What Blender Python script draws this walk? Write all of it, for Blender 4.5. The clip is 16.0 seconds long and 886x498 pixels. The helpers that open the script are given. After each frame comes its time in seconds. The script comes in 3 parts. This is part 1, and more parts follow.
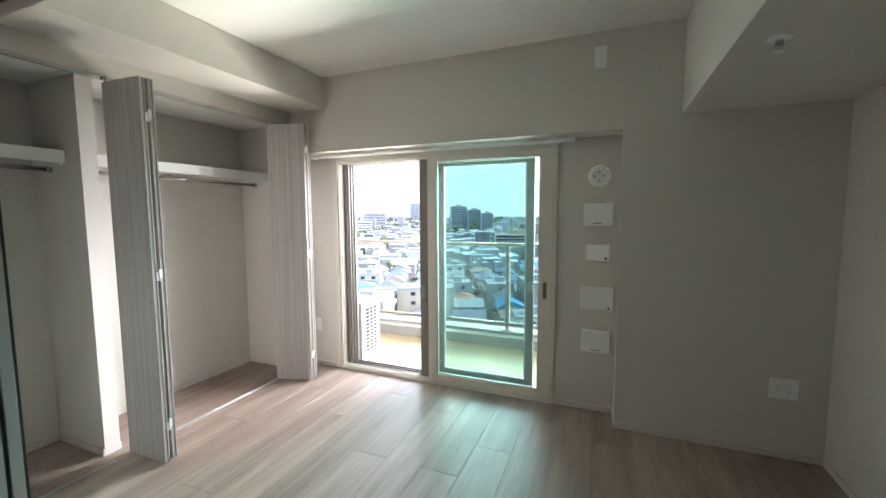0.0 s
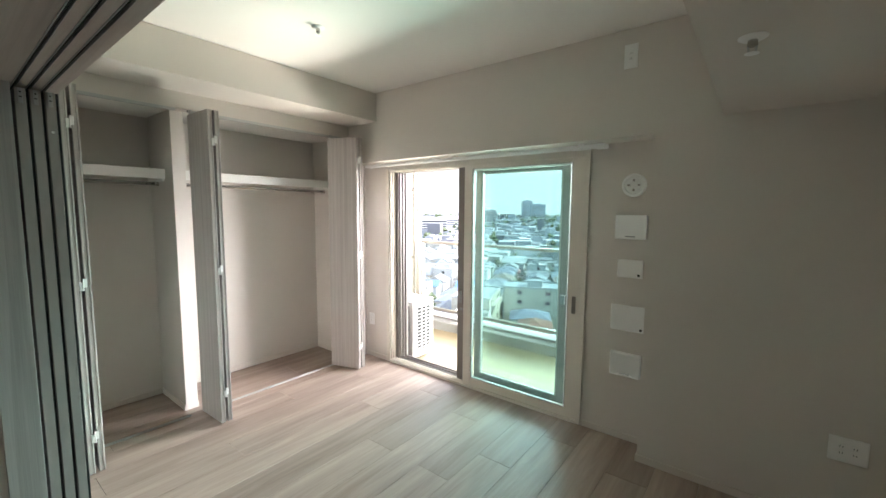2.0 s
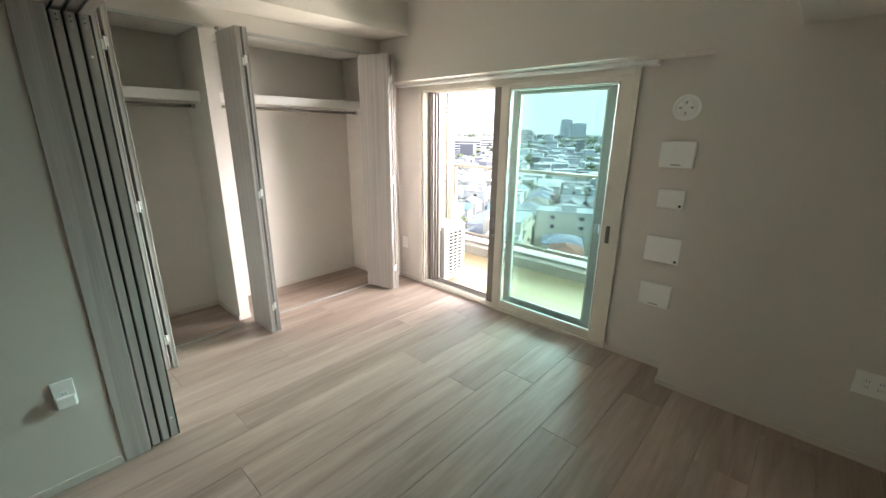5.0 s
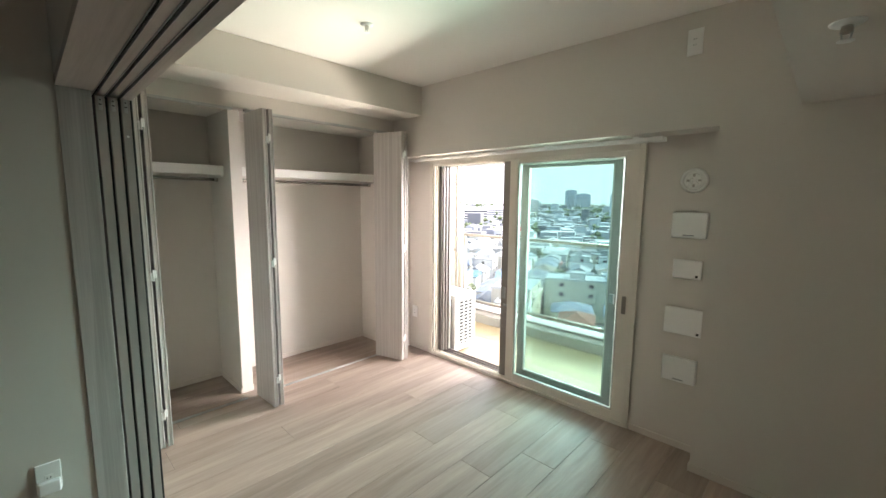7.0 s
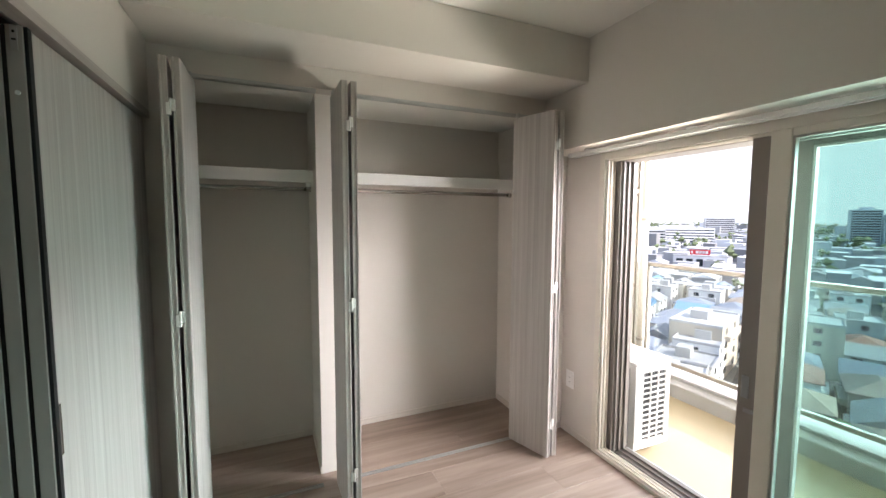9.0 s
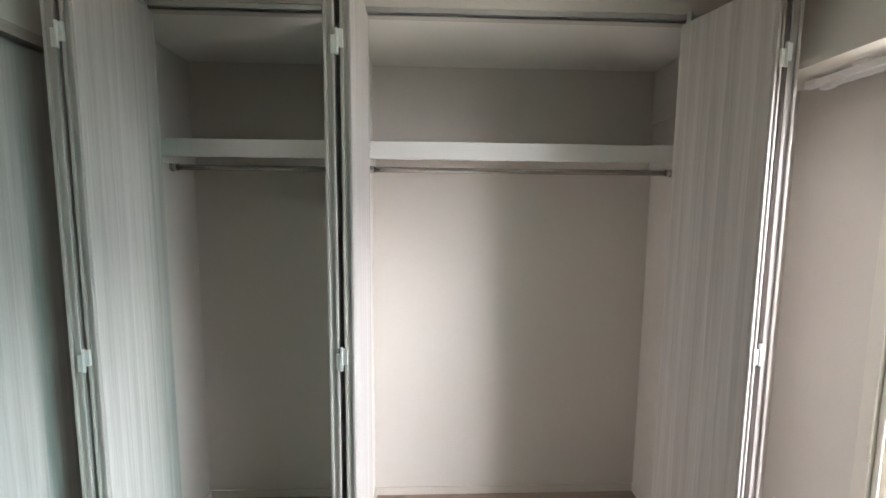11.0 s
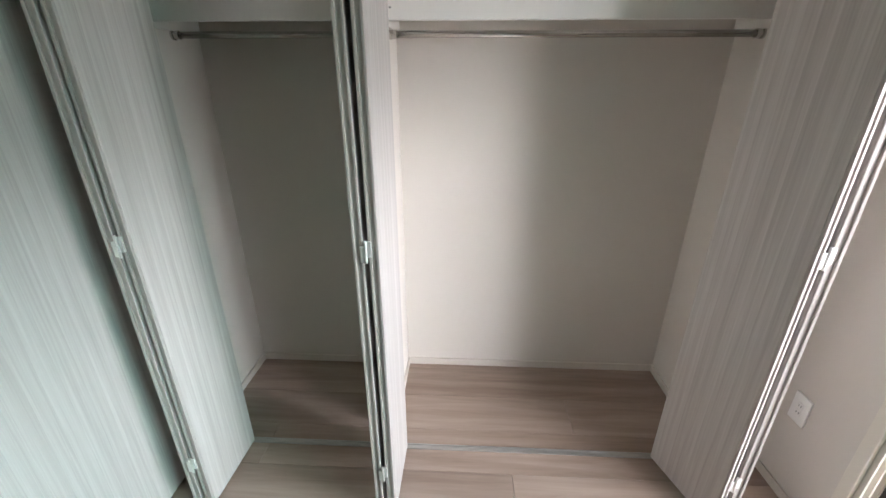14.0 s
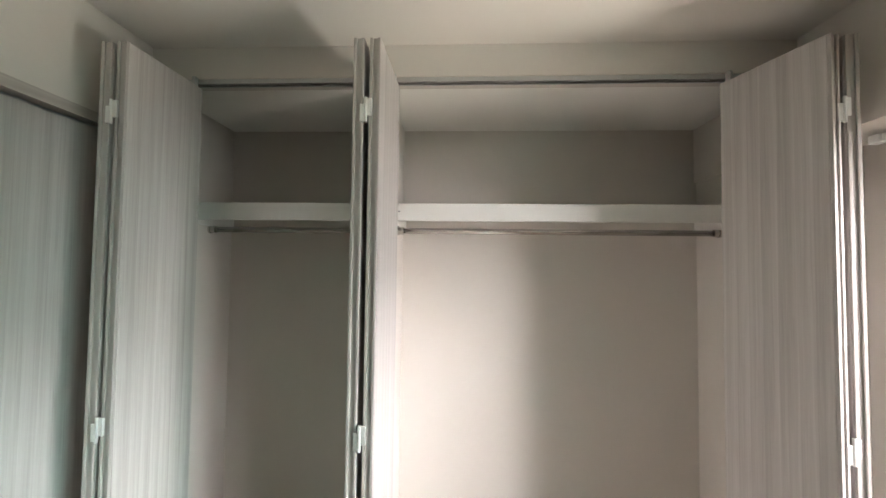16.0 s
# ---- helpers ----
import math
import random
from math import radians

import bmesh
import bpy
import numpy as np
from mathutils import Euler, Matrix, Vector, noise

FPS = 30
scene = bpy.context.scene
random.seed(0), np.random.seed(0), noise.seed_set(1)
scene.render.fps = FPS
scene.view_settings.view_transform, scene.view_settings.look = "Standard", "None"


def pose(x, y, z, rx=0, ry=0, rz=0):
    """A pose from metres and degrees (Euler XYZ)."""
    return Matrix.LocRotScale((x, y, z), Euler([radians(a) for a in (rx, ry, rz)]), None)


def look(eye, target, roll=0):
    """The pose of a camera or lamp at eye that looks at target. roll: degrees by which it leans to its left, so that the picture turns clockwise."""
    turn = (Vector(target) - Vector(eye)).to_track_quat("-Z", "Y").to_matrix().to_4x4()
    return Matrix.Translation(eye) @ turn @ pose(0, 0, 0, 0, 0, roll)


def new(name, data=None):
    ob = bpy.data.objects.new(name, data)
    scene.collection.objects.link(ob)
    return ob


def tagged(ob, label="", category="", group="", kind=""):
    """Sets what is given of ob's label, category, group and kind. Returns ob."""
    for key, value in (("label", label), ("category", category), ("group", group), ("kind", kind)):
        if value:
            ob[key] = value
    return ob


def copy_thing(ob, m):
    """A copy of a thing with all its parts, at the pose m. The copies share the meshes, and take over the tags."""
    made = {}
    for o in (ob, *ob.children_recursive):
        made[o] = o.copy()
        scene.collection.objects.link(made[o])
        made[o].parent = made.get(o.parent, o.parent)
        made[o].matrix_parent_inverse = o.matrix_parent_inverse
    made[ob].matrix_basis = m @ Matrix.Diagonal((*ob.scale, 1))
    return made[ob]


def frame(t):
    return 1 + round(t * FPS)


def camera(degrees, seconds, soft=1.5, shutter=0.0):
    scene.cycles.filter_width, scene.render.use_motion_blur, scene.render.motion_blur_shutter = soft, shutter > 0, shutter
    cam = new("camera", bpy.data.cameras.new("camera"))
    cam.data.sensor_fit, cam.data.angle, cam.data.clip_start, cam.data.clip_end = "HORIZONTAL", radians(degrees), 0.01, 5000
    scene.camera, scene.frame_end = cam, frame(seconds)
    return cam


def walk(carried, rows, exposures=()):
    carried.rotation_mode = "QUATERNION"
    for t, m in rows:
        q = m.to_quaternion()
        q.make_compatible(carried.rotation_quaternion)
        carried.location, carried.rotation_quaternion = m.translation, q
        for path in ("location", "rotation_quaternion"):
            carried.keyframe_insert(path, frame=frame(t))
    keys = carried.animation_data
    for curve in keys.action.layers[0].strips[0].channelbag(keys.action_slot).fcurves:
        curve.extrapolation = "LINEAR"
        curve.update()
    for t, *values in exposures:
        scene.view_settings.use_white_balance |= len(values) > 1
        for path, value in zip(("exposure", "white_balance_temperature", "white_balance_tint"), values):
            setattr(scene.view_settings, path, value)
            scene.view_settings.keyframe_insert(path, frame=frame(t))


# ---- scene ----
cam = camera(95.7, 16.0)
PATH = [
    (0, (2.623, -2.79, 1.402), (1.863, -0.948, 1.224), -0.3),
    (0.5, (2.904, -2.658, 1.403), (2.21, -0.791, 1.225), -0.3),
    (1, (3.021, -2.559, 1.42), (2.186, -0.751, 1.242), -0.1),
    (1.5, (3.127, -2.539, 1.458), (2.068, -0.853, 1.279), 0.1),
    (2, (3.172, -2.548, 1.484), (1.944, -0.982, 1.291), 0.4),
    (2.5, (3.17, -2.562, 1.496), (1.86, -1.07, 1.252), 0.5),
    (3, (3.162, -2.565, 1.506), (1.84, -1.114, 1.123), 0.5),
    (3.5, (3.164, -2.565, 1.497), (1.872, -1.149, 0.926), 0.5),
    (6, (3.18, -2.557, 1.524), (1.875, -1.151, 0.958), 0.4),
    (6.5, (3.179, -2.558, 1.517), (1.841, -1.12, 1.143), 0.5),
    (7, (3.139, -2.556, 1.524), (1.764, -1.125, 1.279), 0.5),
    (7.5, (2.996, -2.508, 1.487), (1.557, -1.131, 1.307), 0.6),
    (8, (2.752, -2.266, 1.469), (1.204, -1.009, 1.311), 0.6),
    (8.5, (2.519, -2.03, 1.457), (0.807, -1.008, 1.304), 0.2),
    (9, (2.27, -1.731, 1.491), (0.44, -0.938, 1.336), 0.2),
    (11.5, (1.38, -1.123, 1.495), (-0.6, -1.169, 1.214), 0.3),
    (12, (1.367, -1.127, 1.497), (-0.578, -1.207, 1.036), 0.3),
    (12.5, (1.359, -1.128, 1.497), (-0.535, -1.213, 0.861), 0.2),
    (13, (1.354, -1.126, 1.498), (-0.482, -1.21, 0.709), 0.1),
    (13.5, (1.354, -1.126, 1.5), (-0.457, -1.207, 0.654), 0.2),
    (14, (1.352, -1.121, 1.502), (-0.49, -1.208, 0.729), 0.1),
    (14.5, (1.36, -1.123, 1.509), (-0.547, -1.213, 0.914), 0.3),
    (15, (1.371, -1.12, 1.514), (-0.595, -1.215, 1.16), 0.4),
    (15.5, (1.38, -1.119, 1.514), (-0.615, -1.215, 1.414), 0.6),
    (16, (1.39, -1.12, 1.518), (-0.606, -1.217, 1.597), 0.7),
]
walk(cam, [(t, look(eye, target, roll)) for t, eye, target, roll in PATH], exposures=[(0.0, 2.3, 6050, 13), (3.0, 2.48, 6400, 15), (7.0, 2.45, 6600, 16), (8.5, 2.25, 6500, 17), (9.0, 1.95, 6400, 16), (11.3, 1.9, 6050, 14), (14.5, 1.8, 6050, 14), (16.0, 2.1, 6350, 16)])

# ---- world, sun, exposure ----
SUN_DIR = Vector((0.89 * math.cos(radians(40)), 0.456 * math.cos(radians(40)), math.sin(radians(40))))
world = bpy.data.worlds.new("sky_world")
scene.world = world
world.use_nodes = True
wn = world.node_tree
sky = wn.nodes.new("ShaderNodeTexSky")
sky.sky_type, sky.sun_disc = "NISHITA", False
sky.sun_elevation, sky.sun_rotation = radians(40), math.atan2(SUN_DIR.x, SUN_DIR.y)
sky.air_density, sky.dust_density, sky.ozone_density = 1.0, 1.2, 1.0
wn.nodes["Background"].inputs["Strength"].default_value = 0.15
wn.links.new(sky.outputs["Color"], wn.nodes["Background"].inputs["Color"])
sun = new("sun", bpy.data.lights.new("sun", "SUN"))
sun.data.energy, sun.data.angle, sun.data.color = 2.3, radians(0.6), (1.0, 0.95, 0.87)
sun.matrix_world = look((0, 0, 50), Vector((0, 0, 50)) - SUN_DIR)

# added unseen lamp over the railing, boosts the bright hazy sky before the window
sky_fill = new("sky_fill_lamp", bpy.data.lights.new("sky_fill_lamp", "AREA"))
sky_fill.data.shape, sky_fill.data.size, sky_fill.data.size_y = "RECTANGLE", 25.0, 3.8
sky_fill.data.energy, sky_fill.data.color = 3000.0, (0.97, 0.98, 1.0)
sky_fill.matrix_world = look((5.0, 13.2, 6.05), (1.1, 0.2, 0.9))

# added unseen lamp low over the railing, boosts brighter sky on sun's side
side_fill = new("side_fill_lamp", bpy.data.lights.new("side_fill_lamp", "AREA"))
side_fill.data.shape, side_fill.data.size, side_fill.data.size_y = "RECTANGLE", 11.0, 7.5
side_fill.data.energy, side_fill.data.color = 2550.0, (1.0, 0.965, 0.935)
side_fill.matrix_world = look((10.0, 12.5, 3.4), (1.2, 0.2, 1.1))

# added unseen lamp brightens the ceiling, as if from sunlit roofs below balcony
upward_fill = new("upward_fill_lamp", bpy.data.lights.new("upward_fill_lamp", "AREA"))
upward_fill.data.shape, upward_fill.data.size, upward_fill.data.size_y = "RECTANGLE", 14.0, 4.0
upward_fill.data.energy, upward_fill.data.color = 3300.0, (1.0, 0.89, 0.77)
upward_fill.matrix_world = look((3.0, 10.5, -6.0), (1.2, 0.2, 1.5))

# ---- materials ----
def base_mat(name):
    m = bpy.data.materials.new(name)
    m.use_nodes = True
    return m, m.node_tree.nodes, m.node_tree.links, m.node_tree.nodes["Principled BSDF"]


def plain(name, colour, rough=0.5, metal=0.0, vary=0.05, scale=6.0, bump=0.0, bscale=300.0, per_object=0.0, spec=0.5, island=0.0):
    """Surface with slow tone variation, fine relief and slight variation in gloss."""
    m, n, l, p = base_mat(name)
    p.inputs["Metallic"].default_value = metal
    p.inputs["Specular IOR Level"].default_value = spec
    tc = n.new("ShaderNodeTexCoord")
    big = n.new("ShaderNodeTexNoise")
    big.inputs["Scale"].default_value, big.inputs["Detail"].default_value = scale, 6
    l.new(tc.outputs["Object"], big.inputs["Vector"])
    hsv = n.new("ShaderNodeHueSaturation")
    hsv.inputs["Color"].default_value = (*colour, 1)
    mp = n.new("ShaderNodeMapRange")
    mp.inputs["To Min"].default_value, mp.inputs["To Max"].default_value = 1 - vary, 1 + vary
    l.new(big.outputs["Fac"], mp.inputs["Value"])
    value = mp.outputs["Result"]
    if per_object or island:
        src = n.new("ShaderNodeNewGeometry").outputs["Random Per Island"] if island else n.new("ShaderNodeObjectInfo").outputs["Random"]
        amount = island or per_object
        mo = n.new("ShaderNodeMapRange")
        mo.inputs["To Min"].default_value, mo.inputs["To Max"].default_value = 1 - amount, 1 + amount
        l.new(src, mo.inputs["Value"])
        mul = n.new("ShaderNodeMath")
        mul.operation = "MULTIPLY"
        l.new(value, mul.inputs[0]), l.new(mo.outputs["Result"], mul.inputs[1])
        value = mul.outputs[0]
    l.new(value, hsv.inputs["Value"])
    l.new(hsv.outputs["Color"], p.inputs["Base Color"])
    mr = n.new("ShaderNodeMapRange")
    mr.inputs["To Min"].default_value, mr.inputs["To Max"].default_value = max(rough - 0.06, 0.02), min(rough + 0.06, 1)
    l.new(big.outputs["Fac"], mr.inputs["Value"])
    l.new(mr.outputs["Result"], p.inputs["Roughness"])
    if bump:
        fine = n.new("ShaderNodeTexNoise")
        fine.inputs["Scale"].default_value, fine.inputs["Detail"].default_value = bscale, 3
        l.new(tc.outputs["Object"], fine.inputs["Vector"])
        b = n.new("ShaderNodeBump")
        b.inputs["Strength"].default_value, b.inputs["Distance"].default_value = bump, 0.002
        l.new(fine.outputs["Fac"], b.inputs["Height"])
        l.new(b.outputs["Normal"], p.inputs["Normal"])
    return m


def wood(name, dark, light, axis, rough=0.45, grain=26.0, stretch=0.05, per_object=0.0, bump=0.15, spec=0.5, streak=0.0):
    """Grained wood; the grain runs along the axis (0, 1 or 2)."""
    m, n, l, p = base_mat(name)
    p.inputs["Specular IOR Level"].default_value = spec
    tc, mapping = n.new("ShaderNodeTexCoord"), n.new("ShaderNodeMapping")
    s = [1.0, 1.0, 1.0]
    s[axis] = stretch
    mapping.inputs["Scale"].default_value = s
    l.new(tc.outputs["Object"], mapping.inputs["Vector"])
    info = n.new("ShaderNodeObjectInfo")
    off = n.new("ShaderNodeVectorMath")
    off.operation = "SCALE"
    off.inputs[0].default_value = (7.3, 3.1, 5.7)
    l.new(info.outputs["Random"], off.inputs["Scale"])
    l.new(off.outputs["Vector"], mapping.inputs["Location"])
    g1, g2 = n.new("ShaderNodeTexNoise"), n.new("ShaderNodeTexNoise")
    g1.inputs["Scale"].default_value, g1.inputs["Detail"].default_value, g1.inputs["Distortion"].default_value = grain, 8, 0.6
    g2.inputs["Scale"].default_value, g2.inputs["Detail"].default_value, g2.inputs["Distortion"].default_value = grain * 0.22, 4, 0.8
    g1.inputs["Roughness"].default_value = 0.65
    for g in (g1, g2):
        l.new(mapping.outputs["Vector"], g.inputs["Vector"])
    mix = n.new("ShaderNodeMath")
    mix.operation = "MULTIPLY_ADD"
    mix.inputs[1].default_value = 0.55
    half = n.new("ShaderNodeMath")
    half.operation = "MULTIPLY"
    half.inputs[1].default_value = 0.45
    l.new(g2.outputs["Fac"], half.inputs[0])
    l.new(g1.outputs["Fac"], mix.inputs[0]), l.new(half.outputs[0], mix.inputs[2])
    fac = mix.outputs[0]
    if streak:
        # long figured lines, arching here and there
        flat = n.new("ShaderNodeVectorMath")
        flat.operation = "MULTIPLY"
        flat.inputs[1].default_value = [1.6 if i == axis else 1.0 for i in range(3)]
        l.new(mapping.outputs["Vector"], flat.inputs[0])
        wave = n.new("ShaderNodeTexWave")
        wave.bands_direction, wave.wave_profile = "X", "SAW"
        for key, val in (("Scale", 7.0), ("Distortion", 14.0), ("Detail", 3.0), ("Detail Scale", 0.35), ("Detail Roughness", 0.55)):
            wave.inputs[key].default_value = val
        l.new(flat.outputs["Vector"], wave.inputs["Vector"])
        add = n.new("ShaderNodeMath")
        add.operation = "MULTIPLY_ADD"
        add.inputs[1].default_value = streak
        shift = n.new("ShaderNodeMath")
        shift.operation = "SUBTRACT"
        shift.inputs[1].default_value = streak * 0.5
        l.new(fac, shift.inputs[0])
        l.new(wave.outputs["Fac"], add.inputs[0]), l.new(shift.outputs[0], add.inputs[2])
        fac = add.outputs[0]
    ramp = n.new("ShaderNodeValToRGB")
    ramp.color_ramp.elements[0].position, ramp.color_ramp.elements[0].color = 0.33, (*dark, 1)
    ramp.color_ramp.elements[1].position, ramp.color_ramp.elements[1].color = 0.66, (*light, 1)
    l.new(fac, ramp.inputs["Fac"])
    hsv = n.new("ShaderNodeHueSaturation")
    mo = n.new("ShaderNodeMapRange")
    mo.inputs["To Min"].default_value, mo.inputs["To Max"].default_value = 1 - per_object, 1 + per_object
    l.new(info.outputs["Random"], mo.inputs["Value"])
    l.new(mo.outputs["Result"], hsv.inputs["Value"])
    l.new(ramp.outputs["Color"], hsv.inputs["Color"])
    l.new(hsv.outputs["Color"], p.inputs["Base Color"])
    mr = n.new("ShaderNodeMapRange")
    mr.inputs["To Min"].default_value, mr.inputs["To Max"].default_value = rough - 0.07, rough + 0.08
    l.new(g1.outputs["Fac"], mr.inputs["Value"])
    l.new(mr.outputs["Result"], p.inputs["Roughness"])
    b = n.new("ShaderNodeBump")
    b.inputs["Strength"].default_value, b.inputs["Distance"].default_value = bump, 0.001
    l.new(g1.outputs["Fac"], b.inputs["Height"])
    l.new(b.outputs["Normal"], p.inputs["Normal"])
    return m


def pane_mat(name, tint, gloss=1.0):
    m, n, l, p = base_mat(name)
    n.remove(p)
    tr, gl, mix, fr = n.new("ShaderNodeBsdfTransparent"), n.new("ShaderNodeBsdfGlossy"), n.new("ShaderNodeMixShader"), n.new("ShaderNodeFresnel")
    tr.inputs["Color"].default_value = (*tint, 1)
    gl.inputs["Roughness"].default_value = 0.01
    gl.inputs["Color"].default_value = (gloss, gloss, gloss, 1)
    fr.inputs["IOR"].default_value = 1.45
    l.new(fr.outputs["Fac"], mix.inputs["Fac"])
    l.new(tr.outputs["BSDF"], mix.inputs[1]), l.new(gl.outputs["BSDF"], mix.inputs[2])
    l.new(mix.outputs["Shader"], n["Material Output"].inputs["Surface"])
    return m


M_WALL = plain("vinyl_wallpaper", (0.67, 0.622, 0.568), 0.85, vary=0.025, scale=2.5, bump=0.35, bscale=420, spec=0.25)
M_CEIL = plain("ceiling_paper", (0.85, 0.82, 0.77), 0.9, vary=0.02, scale=2, bump=0.3, bscale=380, spec=0.2)
M_BASE = plain("baseboard_vinyl", (0.66, 0.60, 0.54), 0.5, vary=0.03)
M_FLOOR = wood("floor_planks", (0.235, 0.167, 0.131), (0.455, 0.353, 0.290), 1, rough=0.44, grain=22, stretch=0.07, per_object=0.10, bump=0.06, spec=0.6)
M_JOINT = plain("floor_joint", (0.10, 0.07, 0.05), 0.8)
M_DOOR = wood("door_greige_wood", (0.395, 0.357, 0.332), (0.55, 0.513, 0.484), 2, rough=0.5, grain=150, stretch=0.02, bump=0.35, per_object=0.03, streak=0.12)
M_EDGE = plain("door_edge_strip", (0.42, 0.38, 0.35), 0.45, vary=0.05, scale=20)
M_TRIM = wood("lintel_wood", (0.36, 0.31, 0.28), (0.54, 0.48, 0.44), 0, rough=0.5, grain=50, stretch=0.04, bump=0.2)
M_ALU = plain("aluminium", (0.52, 0.52, 0.51), 0.42, metal=0.9, vary=0.05, scale=30)
M_NICKEL = plain("bright_nickel", (0.80, 0.79, 0.76), 0.38, metal=0.6, vary=0.04, scale=30)
M_STEEL = plain("chrome_steel", (0.55, 0.53, 0.50), 0.22, metal=1.0, vary=0.05, scale=30)
# near black for slots, marks and screws; between panels it paints the shade
M_DARK = plain("near_black", (0.012, 0.012, 0.012), 0.7)
M_WHITE = plain("white_plastic", (0.87, 0.86, 0.84), 0.4, vary=0.02, scale=12)
M_SHELF = plain("shelf_melamine", (0.80, 0.78, 0.74), 0.45, vary=0.02)
M_CREAM = plain("cream_window_frame", (0.70, 0.65, 0.57), 0.42, vary=0.03, scale=10)
M_TAUPE = plain("taupe_sash", (0.19, 0.165, 0.147), 0.45, vary=0.05, scale=12)
M_TEAL = pane_mat("green_tinted_glass", (0.758, 0.872, 0.853))
M_CLEAR = pane_mat("balcony_glass", (0.90, 0.94, 0.93))
M_BALC = plain("balcony_sheet", (0.30, 0.24, 0.15), 0.7, vary=0.05, scale=5, bump=0.4, bscale=150)
M_CONC = plain("pale_concrete", (0.26, 0.25, 0.24), 0.8, vary=0.08, scale=4, bump=0.3, bscale=90)
M_RAIL = plain("bronze_alu_rail", (0.26, 0.235, 0.20), 0.4, metal=0.4, vary=0.04)
M_ACW = plain("ac_white_paint", (0.48, 0.47, 0.45), 0.4, vary=0.03, scale=8)
M_FIN = plain("ac_fins", (0.012, 0.012, 0.013), 0.6)
M_DIV = plain("divider_board", (0.46, 0.44, 0.39), 0.6, vary=0.04)
M_EXT = plain("exterior_tile", (0.55, 0.52, 0.47), 0.7, vary=0.06, scale=8, bump=0.3)
M_GREY = plain("label_grey", (0.25, 0.25, 0.25), 0.6)

# ---- mesh helpers ----
def boxed(bm, x0, x1, y0, y1, z0, z1, bevel=0.0):
    g = bmesh.ops.create_cube(bm, size=1)
    bmesh.ops.transform(bm, matrix=Matrix.Translation(((x0 + x1) / 2, (y0 + y1) / 2, (z0 + z1) / 2)) @ Matrix.Diagonal((x1 - x0, y1 - y0, z1 - z0, 1)), verts=g["verts"])
    if bevel:
        edges = list({e for v in g["verts"] for e in v.link_edges})
        bmesh.ops.bevel(bm, geom=edges, offset=bevel, segments=2, affect="EDGES", profile=0.5)
    return bm


def box(*a):
    return boxed(bmesh.new(), *a)


def rod(bm, p, q, r, seg=14):
    p, q = Vector(p), Vector(q)
    g = bmesh.ops.create_cone(bm, cap_ends=True, segments=seg, radius1=r, radius2=r, depth=(q - p).length)
    bmesh.ops.transform(bm, matrix=Matrix.Translation((p + q) / 2) @ (q - p).to_track_quat("Z", "Y").to_matrix().to_4x4(), verts=g["verts"])
    return bm


def turned(profile, seg=28):
    """Surface of revolution about z from (radius, height) pairs."""
    bm = bmesh.new()
    rings = [[bm.verts.new((r * math.cos(2 * math.pi * i / seg), r * math.sin(2 * math.pi * i / seg), z)) for i in range(seg)] for r, z in profile]
    for a, b in zip(rings, rings[1:]):
        for i in range(seg):
            bm.faces.new((a[i], a[(i + 1) % seg], b[(i + 1) % seg], b[i]))
    bm.faces.new(rings[0][::-1]), bm.faces.new(rings[-1])
    return bm


def part(name, bm, material, parent=None, label="", m=None, smooth=False):
    """Links a bmesh as one mesh object, under its thing where one is given."""
    bmesh.ops.recalc_face_normals(bm, faces=bm.faces)
    me = bpy.data.meshes.new(name)
    bm.to_mesh(me)
    bm.free()
    me.materials.append(material)
    if smooth:
        for f in me.polygons:
            f.use_smooth = len(f.vertices) == 4
    ob = new(name, me)
    ob.parent = parent
    if m is not None:
        ob.matrix_basis = m
    if label:
        ob["label"] = label
    return ob


def thing(name, label, category, m=None, group=""):
    ob = new(name)
    ob.empty_display_size = 0.05
    if m is not None:
        ob.matrix_basis = m
    return tagged(ob, label, category, group)


def setting(name, bm, material, label, category):
    return tagged(part(name, bm, material), label, category, kind="structure")


# ---- plan ----
CEIL = 2.505
XR, YW, YN = 3.762, -0.045, 0.149       # right wall, wall face over the window, niche face
XC, XB = 0.066, -0.521                  # closet front and back
YL, YD0, YD1, YR = -2.252, -1.486, -1.406, -0.036
YJ0, YJ1 = -2.443, -2.205               # partition line
XJ, ZL = 1.050, 1.927
BACK = -6.2

# ---- setting: the room ----
setting("subfloor", box(XB - 0.1, XR + 0.1, BACK - 0.1, YN + 0.06, -0.14, -0.012), M_JOINT, "dark bed under the floor boards", "subfloor")
bm = box(XC, XR + 0.1, YJ1, YN + 0.2, CEIL, CEIL + 0.12)
setting("ceiling", bm, M_CEIL, "plain off-white papered bedroom ceiling", "ceiling")
setting("ceiling_2", box(XJ, XR + 0.1, BACK - 0.1, YJ0, CEIL, CEIL + 0.12), M_CEIL, "plain off-white papered ceiling of next room", "ceiling")
bm = bmesh.new()
boxed(bm, XC, 0.449, YJ1, YW, 2.26, CEIL - 0.003, 0.002)
setting("beam_1", bm, M_WALL, "boxed beam papered in beige above the closet", "beam")
bm = bmesh.new()
boxed(bm, 3.0, XR, BACK, YW, 1.972, CEIL - 0.003, 0.002)
setting("beam_2", bm, M_WALL, "low boxed beam papered in beige along wall", "beam")
